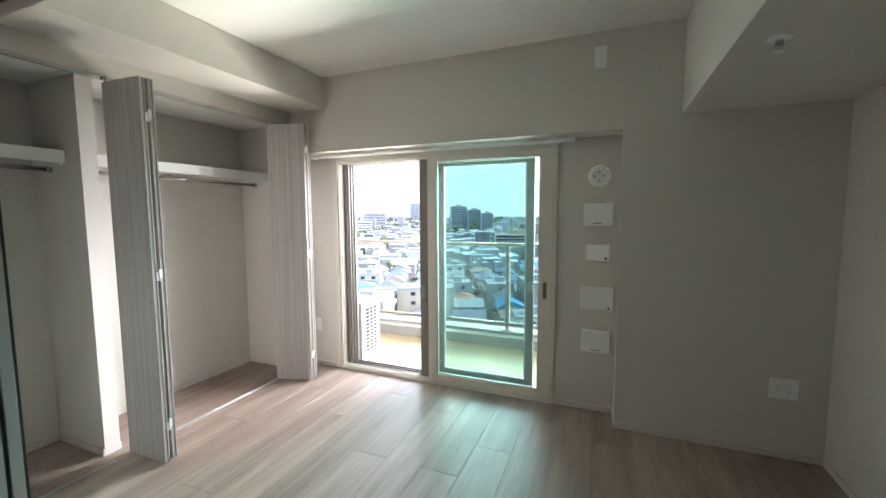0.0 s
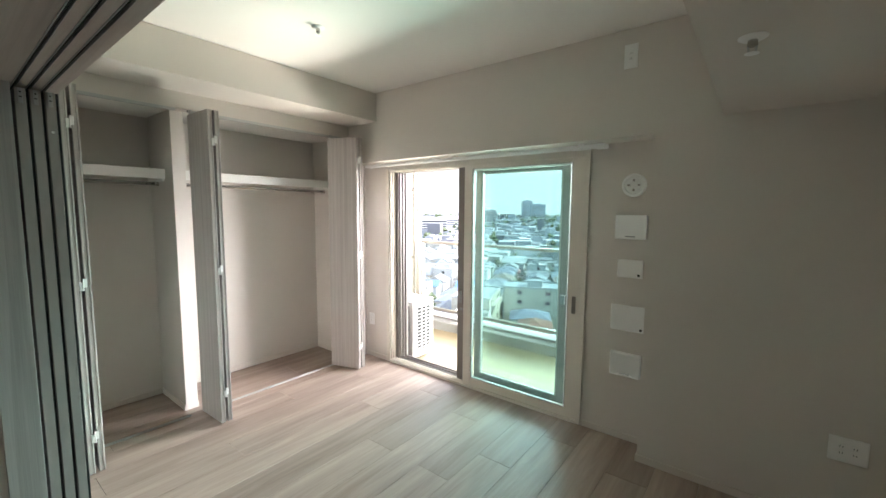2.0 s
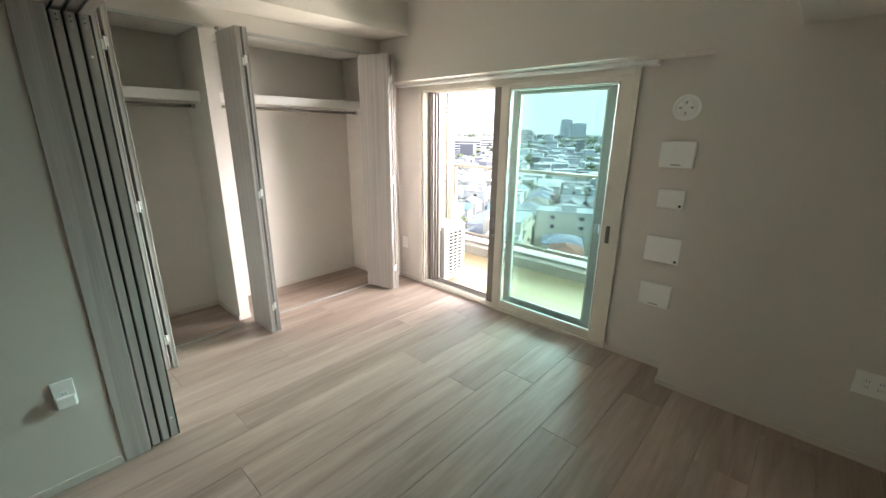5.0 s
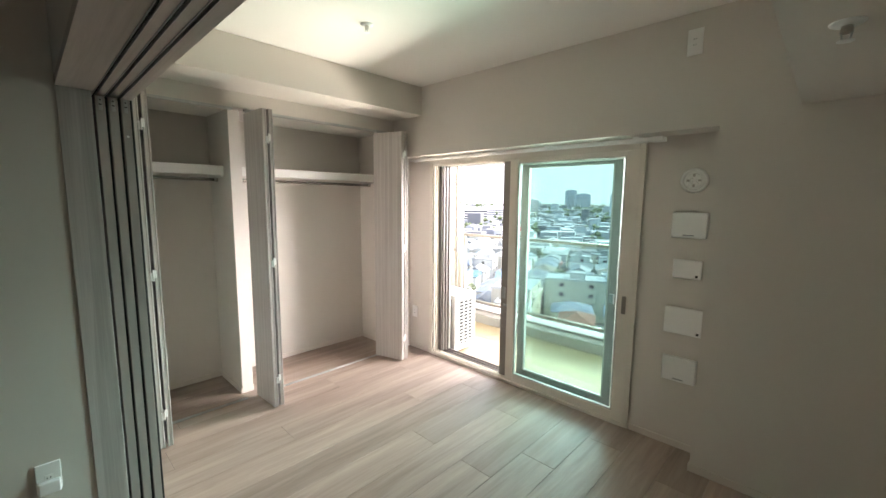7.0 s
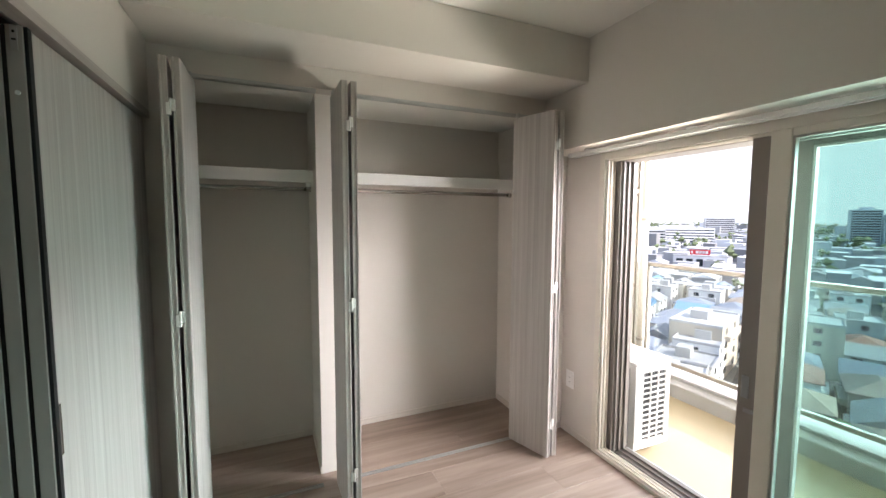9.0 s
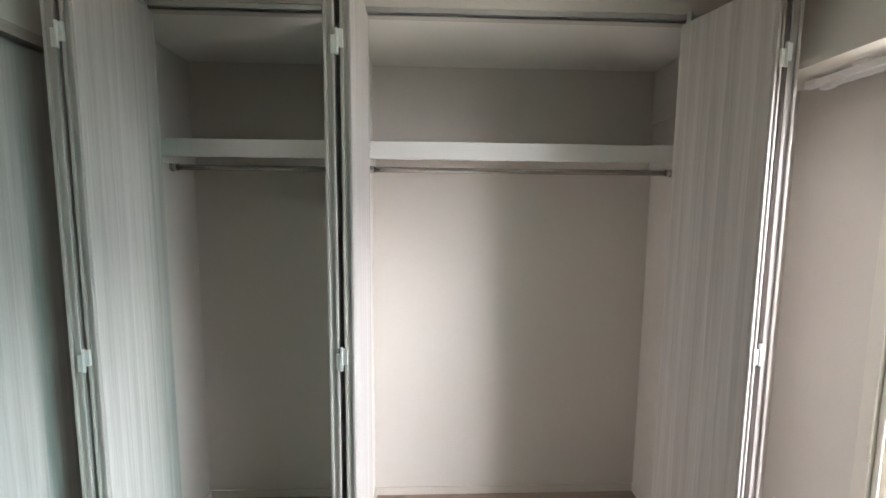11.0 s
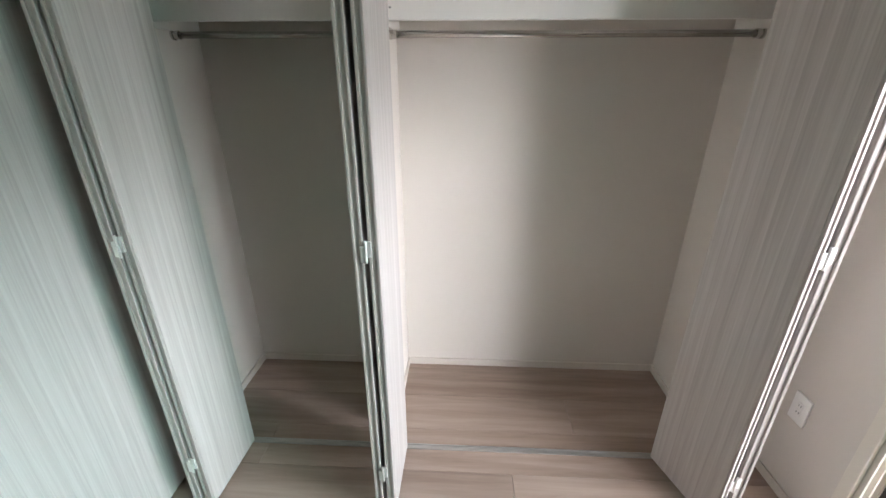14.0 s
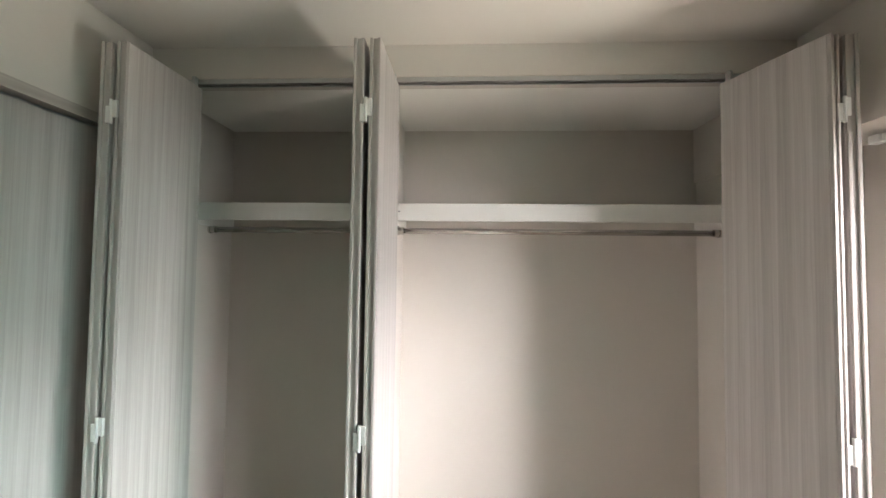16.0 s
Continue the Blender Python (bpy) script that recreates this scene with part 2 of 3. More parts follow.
# window wall: the part over the niche, the pier, the niche face with its opening
bm = bmesh.new()
boxed(bm, XB - 0.1, 2.69, YW, YN, 1.912, CEIL)
boxed(bm, 2.69, XR + 0.1, YW, YN, 0, CEIL)
setting("wall_north", bm, M_WALL, "beige papered window wall with recessed niche", "wall")
for nm, x0, x1, z0 in (("wall_niche_west", XB - 0.1, 0.372, -0.14), ("wall_niche_east", 2.286, XR + 0.1, -0.14), ("wall_niche_head", 0.372, 2.286, 1.889)):
    setting(nm, box(x0, x1, YN, 0.36, z0, 2.62), M_WALL, "beige papered niche wall beside the window", "wall")
bm = bmesh.new()
boxed(bm, -3.0, 0.372, 0.362, 0.40, -0.13, 2.62)
boxed(bm, 2.286, 6.0, 0.362, 0.40, -0.13, 2.62)
boxed(bm, 0.372, 2.286, 0.362, 0.40, 1.889, 2.62)
setting("wall_facade", bm, M_EXT, "beige outer facade wall behind the balcony", "wall")
setting("wall_east", box(XR, XR + 0.1, BACK, YN, 0, CEIL), M_WALL, "plain beige papered side wall", "wall")
setting("wall_south", box(XJ - 0.1, XR + 0.1, BACK - 0.1, BACK, 0, CEIL), M_WALL, "plain beige papered wall of next room", "wall")
setting("wall_west", box(XJ - 0.1, XJ, BACK, YJ0, 0, CEIL), M_WALL, "beige papered side wall of next room", "wall")
setting("wall_pocket", box(XB - 0.1, XJ - 0.1, YJ0 + 0.01, -2.342, 0, CEIL), M_WALL, "beige wall behind the stacked sliding panels", "wall")
# wall over the partition opening
bm = bmesh.new()
boxed(bm, XC, XR, YJ0 + 0.004, YJ1 - 0.004, ZL + 0.028, CEIL + 0.05)
setting("wall_lintel", bm, M_WALL, "beige papered wall over the sliding partition", "wall")
# closet shell
setting("wall_closet_back", box(XB - 0.1, XB, YL - 0.08, YN, 0, 2.4), M_WALL, "beige papered closet back wall", "wall")
setting("wall_closet_west", box(XB, XC, YL - 0.08, YL, 0, 2.4), M_WALL, "beige papered closet side wall", "wall")
setting("wall_closet_east", box(XB, XC, YR, YN, 0, 2.4), M_WALL, "beige papered closet side wall", "wall")
setting("wall_closet_jamb", box(0.0, XC - 0.002, YL, -2.135, 0, 2.152), M_WALL, "narrow beige jamb beside the closet", "wall")
setting("wall_closet_header", box(-0.03, XC, YL, YR, 2.152, CEIL - 0.01), M_WALL, "beige header over the closet opening", "wall")
setting("ceiling_closet", box(XB, -0.03, YL, YR, 2.163, 2.3), M_CEIL, "pale papered closet ceiling", "ceiling")
setting("wall_divider", box(XB, -0.054, YD0, YD1, 0, 2.163), M_WALL, "beige papered closet divider wall", "wall")
# baseboards
BH, BT = 0.042, 0.008
bm = bmesh.new()
boxed(bm, XC + 0.002, 0.362, YN - BT, YN, 0, BH, 0.0015)
boxed(bm, 2.292, 2.69, YN - BT, YN, 0, BH, 0.0015)
boxed(bm, 2.69 - BT, 2.69, YW - BT, YN - BT, 0, BH, 0.0015)
boxed(bm, 2.69, XR - BT, YW - BT, YW, 0, BH, 0.0015)
boxed(bm, XR - BT, XR, BACK, YW, 0, BH, 0.0015)
boxed(bm, XJ, XJ + BT, BACK, YJ0 - 0.012, 0, BH, 0.0015)
boxed(bm, XC, XC + BT, YR - 0.0, YN - BT - 0.002, 0, BH, 0.0015)
setting("baseboard", bm, M_BASE, "slim beige vinyl baseboard", "baseboard")
bm = bmesh.new()
for y0, y1 in ((YL, YD0), (YD1, YR)):
    boxed(bm, XB, XB + BT, y0 + BT, y1 - BT, 0, BH, 0.0015)
    boxed(bm, XB, -0.056, y0, y0 + BT, 0, BH, 0.0015)
    boxed(bm, XB, -0.056, y1 - BT, y1, 0, BH, 0.0015)
setting("baseboard_closet", bm, M_BASE, "slim beige closet baseboard", "baseboard")

# ---- window ----
win = tagged(new("window_1"), "cream framed sliding balcony window, standing half open", "window", kind="structure")
bm = bmesh.new()
for x0, x1, z0, z1 in ((0.372, 0.412, 0.0, 1.887), (2.252, 2.286, 0.0, 1.887), (0.412, 2.252, 1.842, 1.887), (0.412, 2.252, -0.02, 0.022)):
    boxed(bm, x0, x1, YN - 0.014, 0.215, z0, z1, 0.003)
part("window_frame", bm, M_CREAM, win)
bm = bmesh.new()
for x0, x1, z0, z1 in ((0.412, 0.428, 0.022, 1.842), (0.412, 2.252, 0.022, 0.03), (0.412, 2.252, 1.834, 1.842)):
    for y0 in (0.150, 0.176, 0.202):
        boxed(bm, x0, x1, y0, y0 + 0.007, z0, z1, 0.001)
part("track_rib", bm, M_CREAM, win)
bm = bmesh.new()
for x0, x1, z0, z1 in ((0.372, 0.455, -0.05, 1.887), (2.245, 2.286, -0.05, 1.887), (0.455, 2.245, 1.832, 1.887), (0.455, 2.245, -0.05, 0.012)):
    boxed(bm, x0, x1, 0.218, 0.36, z0, z1, 0.003)
for y0 in (0.235, 0.275, 0.315):
    boxed(bm, 0.455, 2.245, y0, y0 + 0.006, 0.012, 0.022)
    boxed(bm, 0.455, 0.468, y0, y0 + 0.006, 0.022, 1.832)
part("outer_frame", bm, M_TAUPE, win, "taupe aluminium outer frame with running tracks")
part("sill_outside", box(0.40, 2.26, 0.362, 0.43, -0.10, -0.03, 0.003), M_ALU, win)


def sash(name, x0, x1, y0, y1, z0, z1, stile, head, foot, mat, glass, label, extra=0.0):
    bm = bmesh.new()
    boxed(bm, x0, x0 + stile, y0, y1, z0, z1, 0.004)
    boxed(bm, x1 - stile - extra, x1, y0, y1, z0, z1, 0.004)
    x1 -= extra
    boxed(bm, x0 + stile, x1 - stile, y0 + 0.002, y1 - 0.002, z1 - head, z1, 0.003)
    boxed(bm, x0 + stile, x1 - stile, y0 + 0.002, y1 - 0.002, z0, z0 + foot, 0.003)
    fr = part(name, bm, mat, win, label)
    ym = (y0 + y1) / 2
    if glass:
        part("pane", box(x0 + stile - 0.006, x1 - stile + 0.006, ym - 0.003, ym + 0.003, z0 + foot - 0.006, z1 - head + 0.006), glass, fr)
    bm = bmesh.new()
    g = 0.009
    for a, b, c, d in ((x0 + stile, x0 + stile + g, z0 + foot, z1 - head), (x1 - stile - g, x1 - stile, z0 + foot, z1 - head), (x0 + stile + g, x1 - stile - g, z0 + foot, z0 + foot + g), (x0 + stile + g, x1 - stile - g, z1 - head - g, z1 - head)):
        boxed(bm, a, b, ym - 0.012, ym + 0.012, c, d)
    part("gasket", bm, M_EDGE, fr)
    return fr


front = sash("inner_sash", 1.280, 2.272, 0.142, 0.178, 0.024, 1.872, 0.074, 0.058, 0.062, M_CREAM, M_TEAL, "cream inner sash with green tinted glass", 0.030)
bm = box(2.196, 2.222, 0.134, 0.143, 0.78, 0.90, 0.003)
part("finger_pull", bm, M_TAUPE, front)
rear = sash("screen_sash", 1.188, 2.243, 0.186, 0.212, 0.024, 1.838, 0.072, 0.030, 0.040, M_TAUPE, None, "taupe screen sash pushed aside")
bm = box(1.206, 1.236, 0.178, 0.187, 0.70, 0.80, 0.003)
boxed(bm, 1.224, 1.262, 0.168, 0.180, 0.64, 0.66, 0.004)
part("crescent_lock", bm, M_GREY, rear)
third = sash("outer_sash", 1.300, 2.104, 0.284, 0.312, 0.022, 1.832, 0.060, 0.045, 0.062, M_TAUPE, M_TEAL, "taupe outer sash with green tinted glass")
part("latch", box(2.060, 2.095, 0.262, 0.285, 0.80, 0.87, 0.004), M_GREY, third)

# curtain rail under the niche soffit
rail = thing("curtain_rail", "double white curtain rail with end caps under soffit", "curtain rail", pose(1.3, 0.09, 1.89))
for y in (-0.03, 0.02):
    bm = box(-1.08, 1.03, y - 0.009, y + 0.009, -0.008, 0.012, 0.002)
    part("rail", bm, M_WHITE, rail)
    bm = box(-1.115, -1.08, y - 0.013, y + 0.013, -0.012, 0.014, 0.004)
    part("end_cap", bm, M_WHITE, rail)
    bm = box(1.03, 1.10, y - 0.013, y + 0.013, -0.014, 0.014, 0.005)
    part("end_cap", bm, M_WHITE, rail)
for x in (-0.95, -0.3, 0.35, 0.95):
    part("bracket", box(x - 0.02, x + 0.02, -0.045, 0.034, 0.012, 0.022, 0.002), M_WHITE, rail)
bm = bmesh.new()
for k in range(9):
    rod(bm, (0.90 + 0.014 * k, -0.03, -0.008), (0.90 + 0.014 * k, -0.03, -0.022), 0.004, 8)
part("runner", bm, M_WHITE, rail)

# ---- folding closet doors ----
def folding_door(hx, hy, left_back, right_back, group):
    """Two leaves folded together, hinged at the front edge; the back ends stand left_back and right_back off the middle."""
    th, z0, z1, w = 0.029, 0.012, 2.118, 0.305
    d = thing("folding_door", "folded greige wood-grain closet door standing open", "closet door", pose(hx, hy, 0), group)
    for side, back in ((-1, left_back), (1, right_back)):
        ang = side * math.degrees(math.asin((back - 0.007) / w))
        m = pose(0, side * 0.007, 0, 0, 0, -ang)
        y0, y1 = (0.0, th) if side > 0 else (-th, 0.0)
        leaf = part("leaf", box(-w, -0.009, y0, y1, z0, z1, 0.002), M_DOOR, d, "", m)
        bm = bmesh.new()
        for a, b in ((y0, y0 + 0.009), (y1 - 0.009, y1)):
            boxed(bm, -0.009, 0.0, a + 0.0005, b - 0.0005, z0 + 0.001, z1 - 0.001, 0.0015)
        boxed(bm, -0.0089, -0.005, y0 + 0.009, y1 - 0.009, z0 + 0.001, z1 - 0.001)
        part("edge_strip", bm, M_EDGE, leaf, "grooved greige edge strip")
        bm = box(-w + 0.012, -w + 0.03, (y0 + y1) / 2 - 0.006, (y0 + y1) / 2 + 0.006, z1 - 0.002, z1 + 0.034, 0.002)
        part("pivot", bm, M_ALU, leaf)
    for z in (0.222, 1.074, 1.922):
        bm = bmesh.new()
        boxed(bm, -0.004, 0.004, -0.016, -0.003, z - 0.031, z + 0.016, 0.0015)
        boxed(bm, -0.004, 0.004, 0.003, 0.016, z - 0.016, z + 0.031, 0.0015)
        rod(bm, (0.003, 0, z - 0.033), (0.003, 0, z + 0.033), 0.0045, 10)
        part("hinge", bm, M_NICKEL, d, "bright metal hinge")
    return d


G = "folding closet doors"
folding_door(0.363, -2.073, 0.035, 0.016, G)
folding_door(0.363, -1.377, 0.014, 0.010, G)
folding_door(0.345, -0.162, 0.098, 0.080, G)

# closet rails at floor and head
for a, b in ((-2.12, -1.49), (-1.41, -0.06)):
    t = thing("closet_floor_track", "slim aluminium track let into floor boards", "door track", pose(0.052, (a + b) / 2, 0), "closet floor tracks")
    h = (b - a) / 2
    bm = box(-0.013, 0.013, -h, h, -0.008, 0.0015)
    boxed(bm, -0.013, -0.008, -h, h, 0.0012, 0.005)
    boxed(bm, 0.008, 0.013, -h, h, 0.0012, 0.005)
    part("channel", bm, M_ALU, t)
    t = thing("closet_head_track", "slim metal track under the closet header", "door track", pose(0.045, (a + b) / 2, 2.148), "closet head tracks")
    part("channel", box(-0.015, -0.006, -h, h, -0.012, 0.004, 0.001), M_ALU, t)
    part("channel", box(0.008, 0.017, -h, h, -0.012, 0.004, 0.001), M_ALU, t)
    part("slot", box(-0.006, 0.008, -h, h, -0.004, 0.003), M_DARK, t)

# shelves and rods
for y0, y1 in ((YL, YD0), (YD1, YR)):
    c, h = (y0 + y1) / 2, (y1 - y0) / 2 - 0.001
    s = thing("closet_shelf", "thick white melamine closet shelf on side cleats", "shelf", pose(-0.36, c, 1.73), "closet shelves")
    part("board", box(-0.16, 0.14, -h, h, 0.012, 0.032), M_SHELF, s)
    part("front_edge", box(0.14, 0.16, -h, h, -0.037, 0.033, 0.002), M_SHELF, s)
    for e in (-1, 1):
        a, b = sorted((e * h, e * (h - 0.016)))
        part("cleat", box(-0.15, 0.138, a, b, -0.052, 0.012, 0.002), M_SHELF, s)
    bm = bmesh.new()
    for k in (-0.008, 0.008):
        boxed(bm, 0.160, 0.1605, -h + 0.022 + k - 0.004, -h + 0.022 + k + 0.004, -0.002, 0.003)
    part("size_mark", bm, M_GREY, s)
    r = thing("clothes_rod", "round brushed steel clothes rod across the closet", "clothes rod", pose(-0.35, c, 1.664), "clothes rods")
    part("rod", rod(bmesh.new(), (0, -h, 0), (0, h, 0), 0.0125, 20), M_STEEL, r, smooth=True)
    for e in (-1, 1):
        bm = rod(bmesh.new(), (0, e * h, 0), (0, e * (h - 0.008), 0), 0.019, 20)
        rod(bm, (0, e * (h - 0.008), 0), (0, e * (h - 0.028), 0), 0.016, 20)
        part("flange", bm, M_STEEL, r)

# ---- sliding partition: jamb, lintel, stacked panels ----
jamb = setting("trim_jamb", box(XJ - 0.1, XJ + 0.006, YJ0, -2.342, 0, ZL, 0.002), M_DOOR, "greige wood-grain door jamb", "door jamb")
bm = bmesh.new()
boxed(bm, XJ - 0.1, 3.0, YJ0, -2.3345, ZL, ZL + 0.03)
for k in range(3):
    y = -2.3345 + 0.0395 * k
    boxed(bm, XC + 0.02, 3.0, y + 0.0130, y + 0.0395 - 0.0005 if k < 2 else YJ1, ZL, ZL + 0.03)
boxed(bm, XC + 0.02, 3.0, -2.3345, YJ1 - 0.001, ZL + 0.022, ZL + 0.03)
lint = setting("trim_lintel", bm, M_TRIM, "greige wood lintel with three sliding tracks", "door lintel")
for k in range(3):
    y = -2.3345 + 0.0395 * k
    part("track_slot", box(XC + 0.03, 2.999, y + 0.0020, y + 0.0115, ZL + 0.006, ZL + 0.0215), M_DARK, lint, "dark track slot")
    bm = box(XC + 0.03, 2.999, y - 0.0003, y + 0.002, ZL - 0.003, ZL + 0.021)
    boxed(bm, XC + 0.03, 2.999, y + 0.0115, y + 0.013, ZL - 0.003, ZL + 0.021)
    part("track_lip", bm, M_ALU, lint, "aluminium track lip")

G = "stacked sliding panels"
for k in range(3):
    y0 = -2.333 + 0.0395 * k
    s = thing("sliding_panel", "tall greige wood-grain sliding panel, stacked open", "sliding door", pose(XJ - 0.004, y0, 0), G)
    part("panel", box(-0.93, -0.004, 0, 0.031, 0.010, ZL - 0.012, 0.0015), M_DOOR, s)
    part("edge_band", box(-0.004, 0.0, 0.001, 0.030, 0.011, ZL - 0.013, 0.001), M_EDGE, s, "greige edge band")
    # black strip puts the shade of the gap between panels into colour
    part("gap_shade", box(-0.020, -0.003, 0.0312, 0.0382, 0.012, ZL - 0.014), M_DARK, s, "black strip painting the shaded gap beside panel edge")
    bm = box(0.0, 0.0015, 0.009, 0.022, ZL - 0.068, ZL - 0.014, 0.0005)
    pl = part("roller_plate", bm, M_ALU, s, "rounded metal roller plate")
    bm = rod(bmesh.new(), (0.0012, 0.0155, ZL - 0.028), (0.0022, 0.0155, ZL - 0.028), 0.003, 10)
    boxed(bm, 0.0012, 0.0022, 0.0115, 0.0195, ZL - 0.047, ZL - 0.043)
    part("screw", bm, M_DARK, pl)
    if k < 2:
        continue
    part("bumper", rod(bmesh.new(), (0, 0.0155, ZL - 0.16), (0.002, 0.0155, ZL - 0.16), 0.005, 12), M_WHITE, s)
    part("bumper", rod(bmesh.new(), (0, 0.0155, 0.12), (0.002, 0.0155, 0.12), 0.005, 12), M_WHITE, s)
    if k == 2:
        bm = bmesh.new()
        for a, b, c, d in ((-0.046, -0.040, 0.895, 1.025), (-0.014, -0.008, 0.895, 1.025), (-0.040, -0.014, 0.895, 0.901), (-0.040, -0.014, 1.019, 1.025)):
            boxed(bm, a, b, 0.0305, 0.0330, c, d, 0.0006)
        pu = part("finger_pull", bm, M_STEEL, s, "recessed metal finger pull")
        part("recess", box(-0.040, -0.014, 0.0306, 0.0314, 0.901, 1.019), M_TAUPE, pu)
        part("groove", box(-0.152, -0.149, 0.0304, 0.0311, 0.012, ZL - 0.014), M_EDGE, s)

# ---- fittings on the walls ----
def socket_plate(m, w, h, cols, rows, label):
    """A plate in the xz plane that faces -y."""
    s = thing("wall_socket", label, "wall socket", m)
    part("plate", box(-w / 2, w / 2, -0.008, 0, -h / 2, h / 2, 0.003), M_WHITE, s)
    for i in range(cols):
        for j in range(rows):
            x, z = (i - (cols - 1) / 2) * 0.046, (j - (rows - 1) / 2) * 0.030
            ins = part("insert", box(x - 0.012, x + 0.012, -0.0095, -0.006, z - 0.012, z + 0.012, 0.001), M_WHITE, s)
            bm = bmesh.new()
            for k in (-0.005, 0.005):
                boxed(bm, x + k - 0.001, x + k + 0.001, -0.0099, -0.009, z - 0.004, z + 0.004)
            part("slot", bm, M_DARK, ins)
    return s


socket_plate(pose(3.560, YW, 0.408), 0.134, 0.118, 2, 2, "wide white twin wall socket plate")
socket_plate(pose(2.549, YW, 2.353), 0.072, 0.132, 1, 2, "white air-conditioner socket plate high on wall")
socket_plate(pose(0.152, YN, 0.385), 0.072, 0.118, 1, 2, "white wall socket plate beside the window")
ws = socket_plate(pose(XJ, -2.576, 0.445, 0, 0, 90), 0.072, 0.118, 1, 1, "white wall socket with hinged cover")
part("cover", box(-0.032, 0.032, -0.030, -0.008, -0.058, -0.008, 0.005), M_WHITE, ws)


def air_box(cx, z0, z1, w, depth, mark, label):
    s = thing("wall_vent_box", label, "vent cover", pose(cx, YN, (z0 + z1) / 2), "vent covers in the niche")
    h = z1 - z0
    part("back_plate", box(-w / 2 + 0.008, w / 2 - 0.008, -0.012, 0, -h / 2 + 0.008, h / 2 - 0.008), M_WHITE, s)
    part("cover", box(-w / 2, w / 2, -depth, -0.010, -h / 2, h / 2, 0.006), M_WHITE, s)
    if mark:
        part("mark", box(w / 2 - 0.030, w / 2 - 0.016, -depth - 0.0006, -depth + 0.001, -h / 2 + 0.012, -h / 2 + 0.026), M_DARK, s)
    else:
        part("mark", box(-0.028, 0.028, -depth - 0.0006, -depth + 0.001, -h / 2 + 0.014, -h / 2 + 0.020), M_GREY, s)


air_box(2.556, 1.312, 1.462, 0.182, 0.046, False, "white square air vent cover on wall")
air_box(2.560, 1.070, 1.184, 0.150, 0.028, True, "small flat white cover with dark mark")
air_box(2.561, 0.728, 0.892, 0.205, 0.028, True, "large flat white cover with dark mark")
air_box(2.562, 0.436, 0.586, 0.182, 0.046, False, "white square air vent cover on wall")
rv = thing("round_vent", "round white air vent with crossed ribs", "air vent", pose(2.556, YN, 1.645, 90, 0, 0))
part("ring", turned([(0.072, 0.0), (0.072, 0.008), (0.066, 0.014), (0.056, 0.015), (0.052, 0.008)], 40), M_WHITE, rv)
# darker disc, and slots below, carry the vent's inner shade as colour
part("recess", turned([(0.054, 0.002), (0.054, 0.006)], 36), M_EDGE, rv, "darker disc painting the shade inside the ring")
bm = turned([(0.040, 0.006), (0.042, 0.014), (0.038, 0.018), (0.022, 0.019), (0.020, 0.012)], 36)
part("disc", bm, M_WHITE, rv)
for a in (45, 135, 225, 315):
    part("rib", box(0.010, 0.050, -0.004, 0.004, 0.008, 0.0215, 0.001), M_WHITE, rv, "", pose(0, 0, 0, 0, 0, a))
for a in (0, 90, 180, 270):
    part("slot", box(0.022, 0.037, -0.006, 0.006, 0.0178, 0.0195), M_EDGE, rv, "", pose(0, 0, 0, 0, 0, a))


def sprinkler(x, y, z, label):
    s = thing("sprinkler", label, "sprinkler", pose(x, y, z), "ceiling sprinklers")
    part("rosette", turned([(0.036, 0.0), (0.035, -0.003), (0.027, -0.008), (0.018, -0.009)], 30), M_WHITE, s)
    part("body", rod(bmesh.new(), (0, 0, -0.008), (0, 0, -0.026), 0.012, 14), M_STEEL, s)
    for k in (-1, 1):
        part("frame_arm", rod(bmesh.new(), (k * 0.011, 0, -0.02), (k * 0.007, 0, -0.044), 0.0025, 8), M_ALU, s)
    part("deflector", turned([(0.017, -0.046), (0.018, -0.0445), (0.005, -0.043)], 18), M_WHITE, s)


sprinkler(3.127, -1.092, 1.972, "small metal sprinkler on white rosette under beam")
sprinkler(1.150, -1.125, CEIL, "small metal sprinkler on white ceiling rosette")

# ---- balcony ----
ZB = -0.13
setting("balcony_floor", box(-3.0, 6.0, 0.40, 1.60, ZB - 0.15, ZB), M_BALC, "cream non-slip balcony floor sheet", "balcony floor")
bm = bmesh.new()
boxed(bm, -3.0, 6.0, 1.60, 1.92, ZB - 0.4, -0.01, 0.012)
boxed(bm, -3.0, 6.0, 1.72, 1.92, -0.01, 0.02, 0.006)
setting("balcony_curb", bm, M_CONC, "pale concrete kerb of the balcony", "kerb")
setting("balcony_soffit", box(-3.0, 6.0, 0.402, 1.92, 2.62, 2.78), M_CONC, "pale soffit over the balcony", "ceiling")
rl = thing("balcony_railing", "bronze metal balcony railing with glass panels", "railing", pose(0, 1.80, 0))
part("top_rail", box(-0.64, 6.0, -0.032, 0.032, 1.015, 1.052, 0.008), M_RAIL, rl)
part("bottom_rail", box(-0.64, 6.0, -0.02, 0.02, 0.075, 0.110, 0.005), M_RAIL, rl)
for x in (-0.62, 1.55, 3.6, 5.6):
    po = part("post", box(x - 0.022, x + 0.022, -0.02, 0.03, 0.02, 1.014, 0.004), M_RAIL, rl)
    part("foot", box(x - 0.05, x + 0.05, -0.05, 0.05, 0.02, 0.034, 0.004), M_RAIL, po)
for a, b in ((-0.598, 1.528), (1.572, 3.578), (3.622, 5.578)):
    part("glass_panel", box(a, b, -0.004, 0.004, 0.110, 1.014), M_CLEAR, rl, "clear glass panel")
dv = thing("balcony_divider", "cream balcony partition board in metal frame", "partition", pose(-0.66, 1.0, ZB))
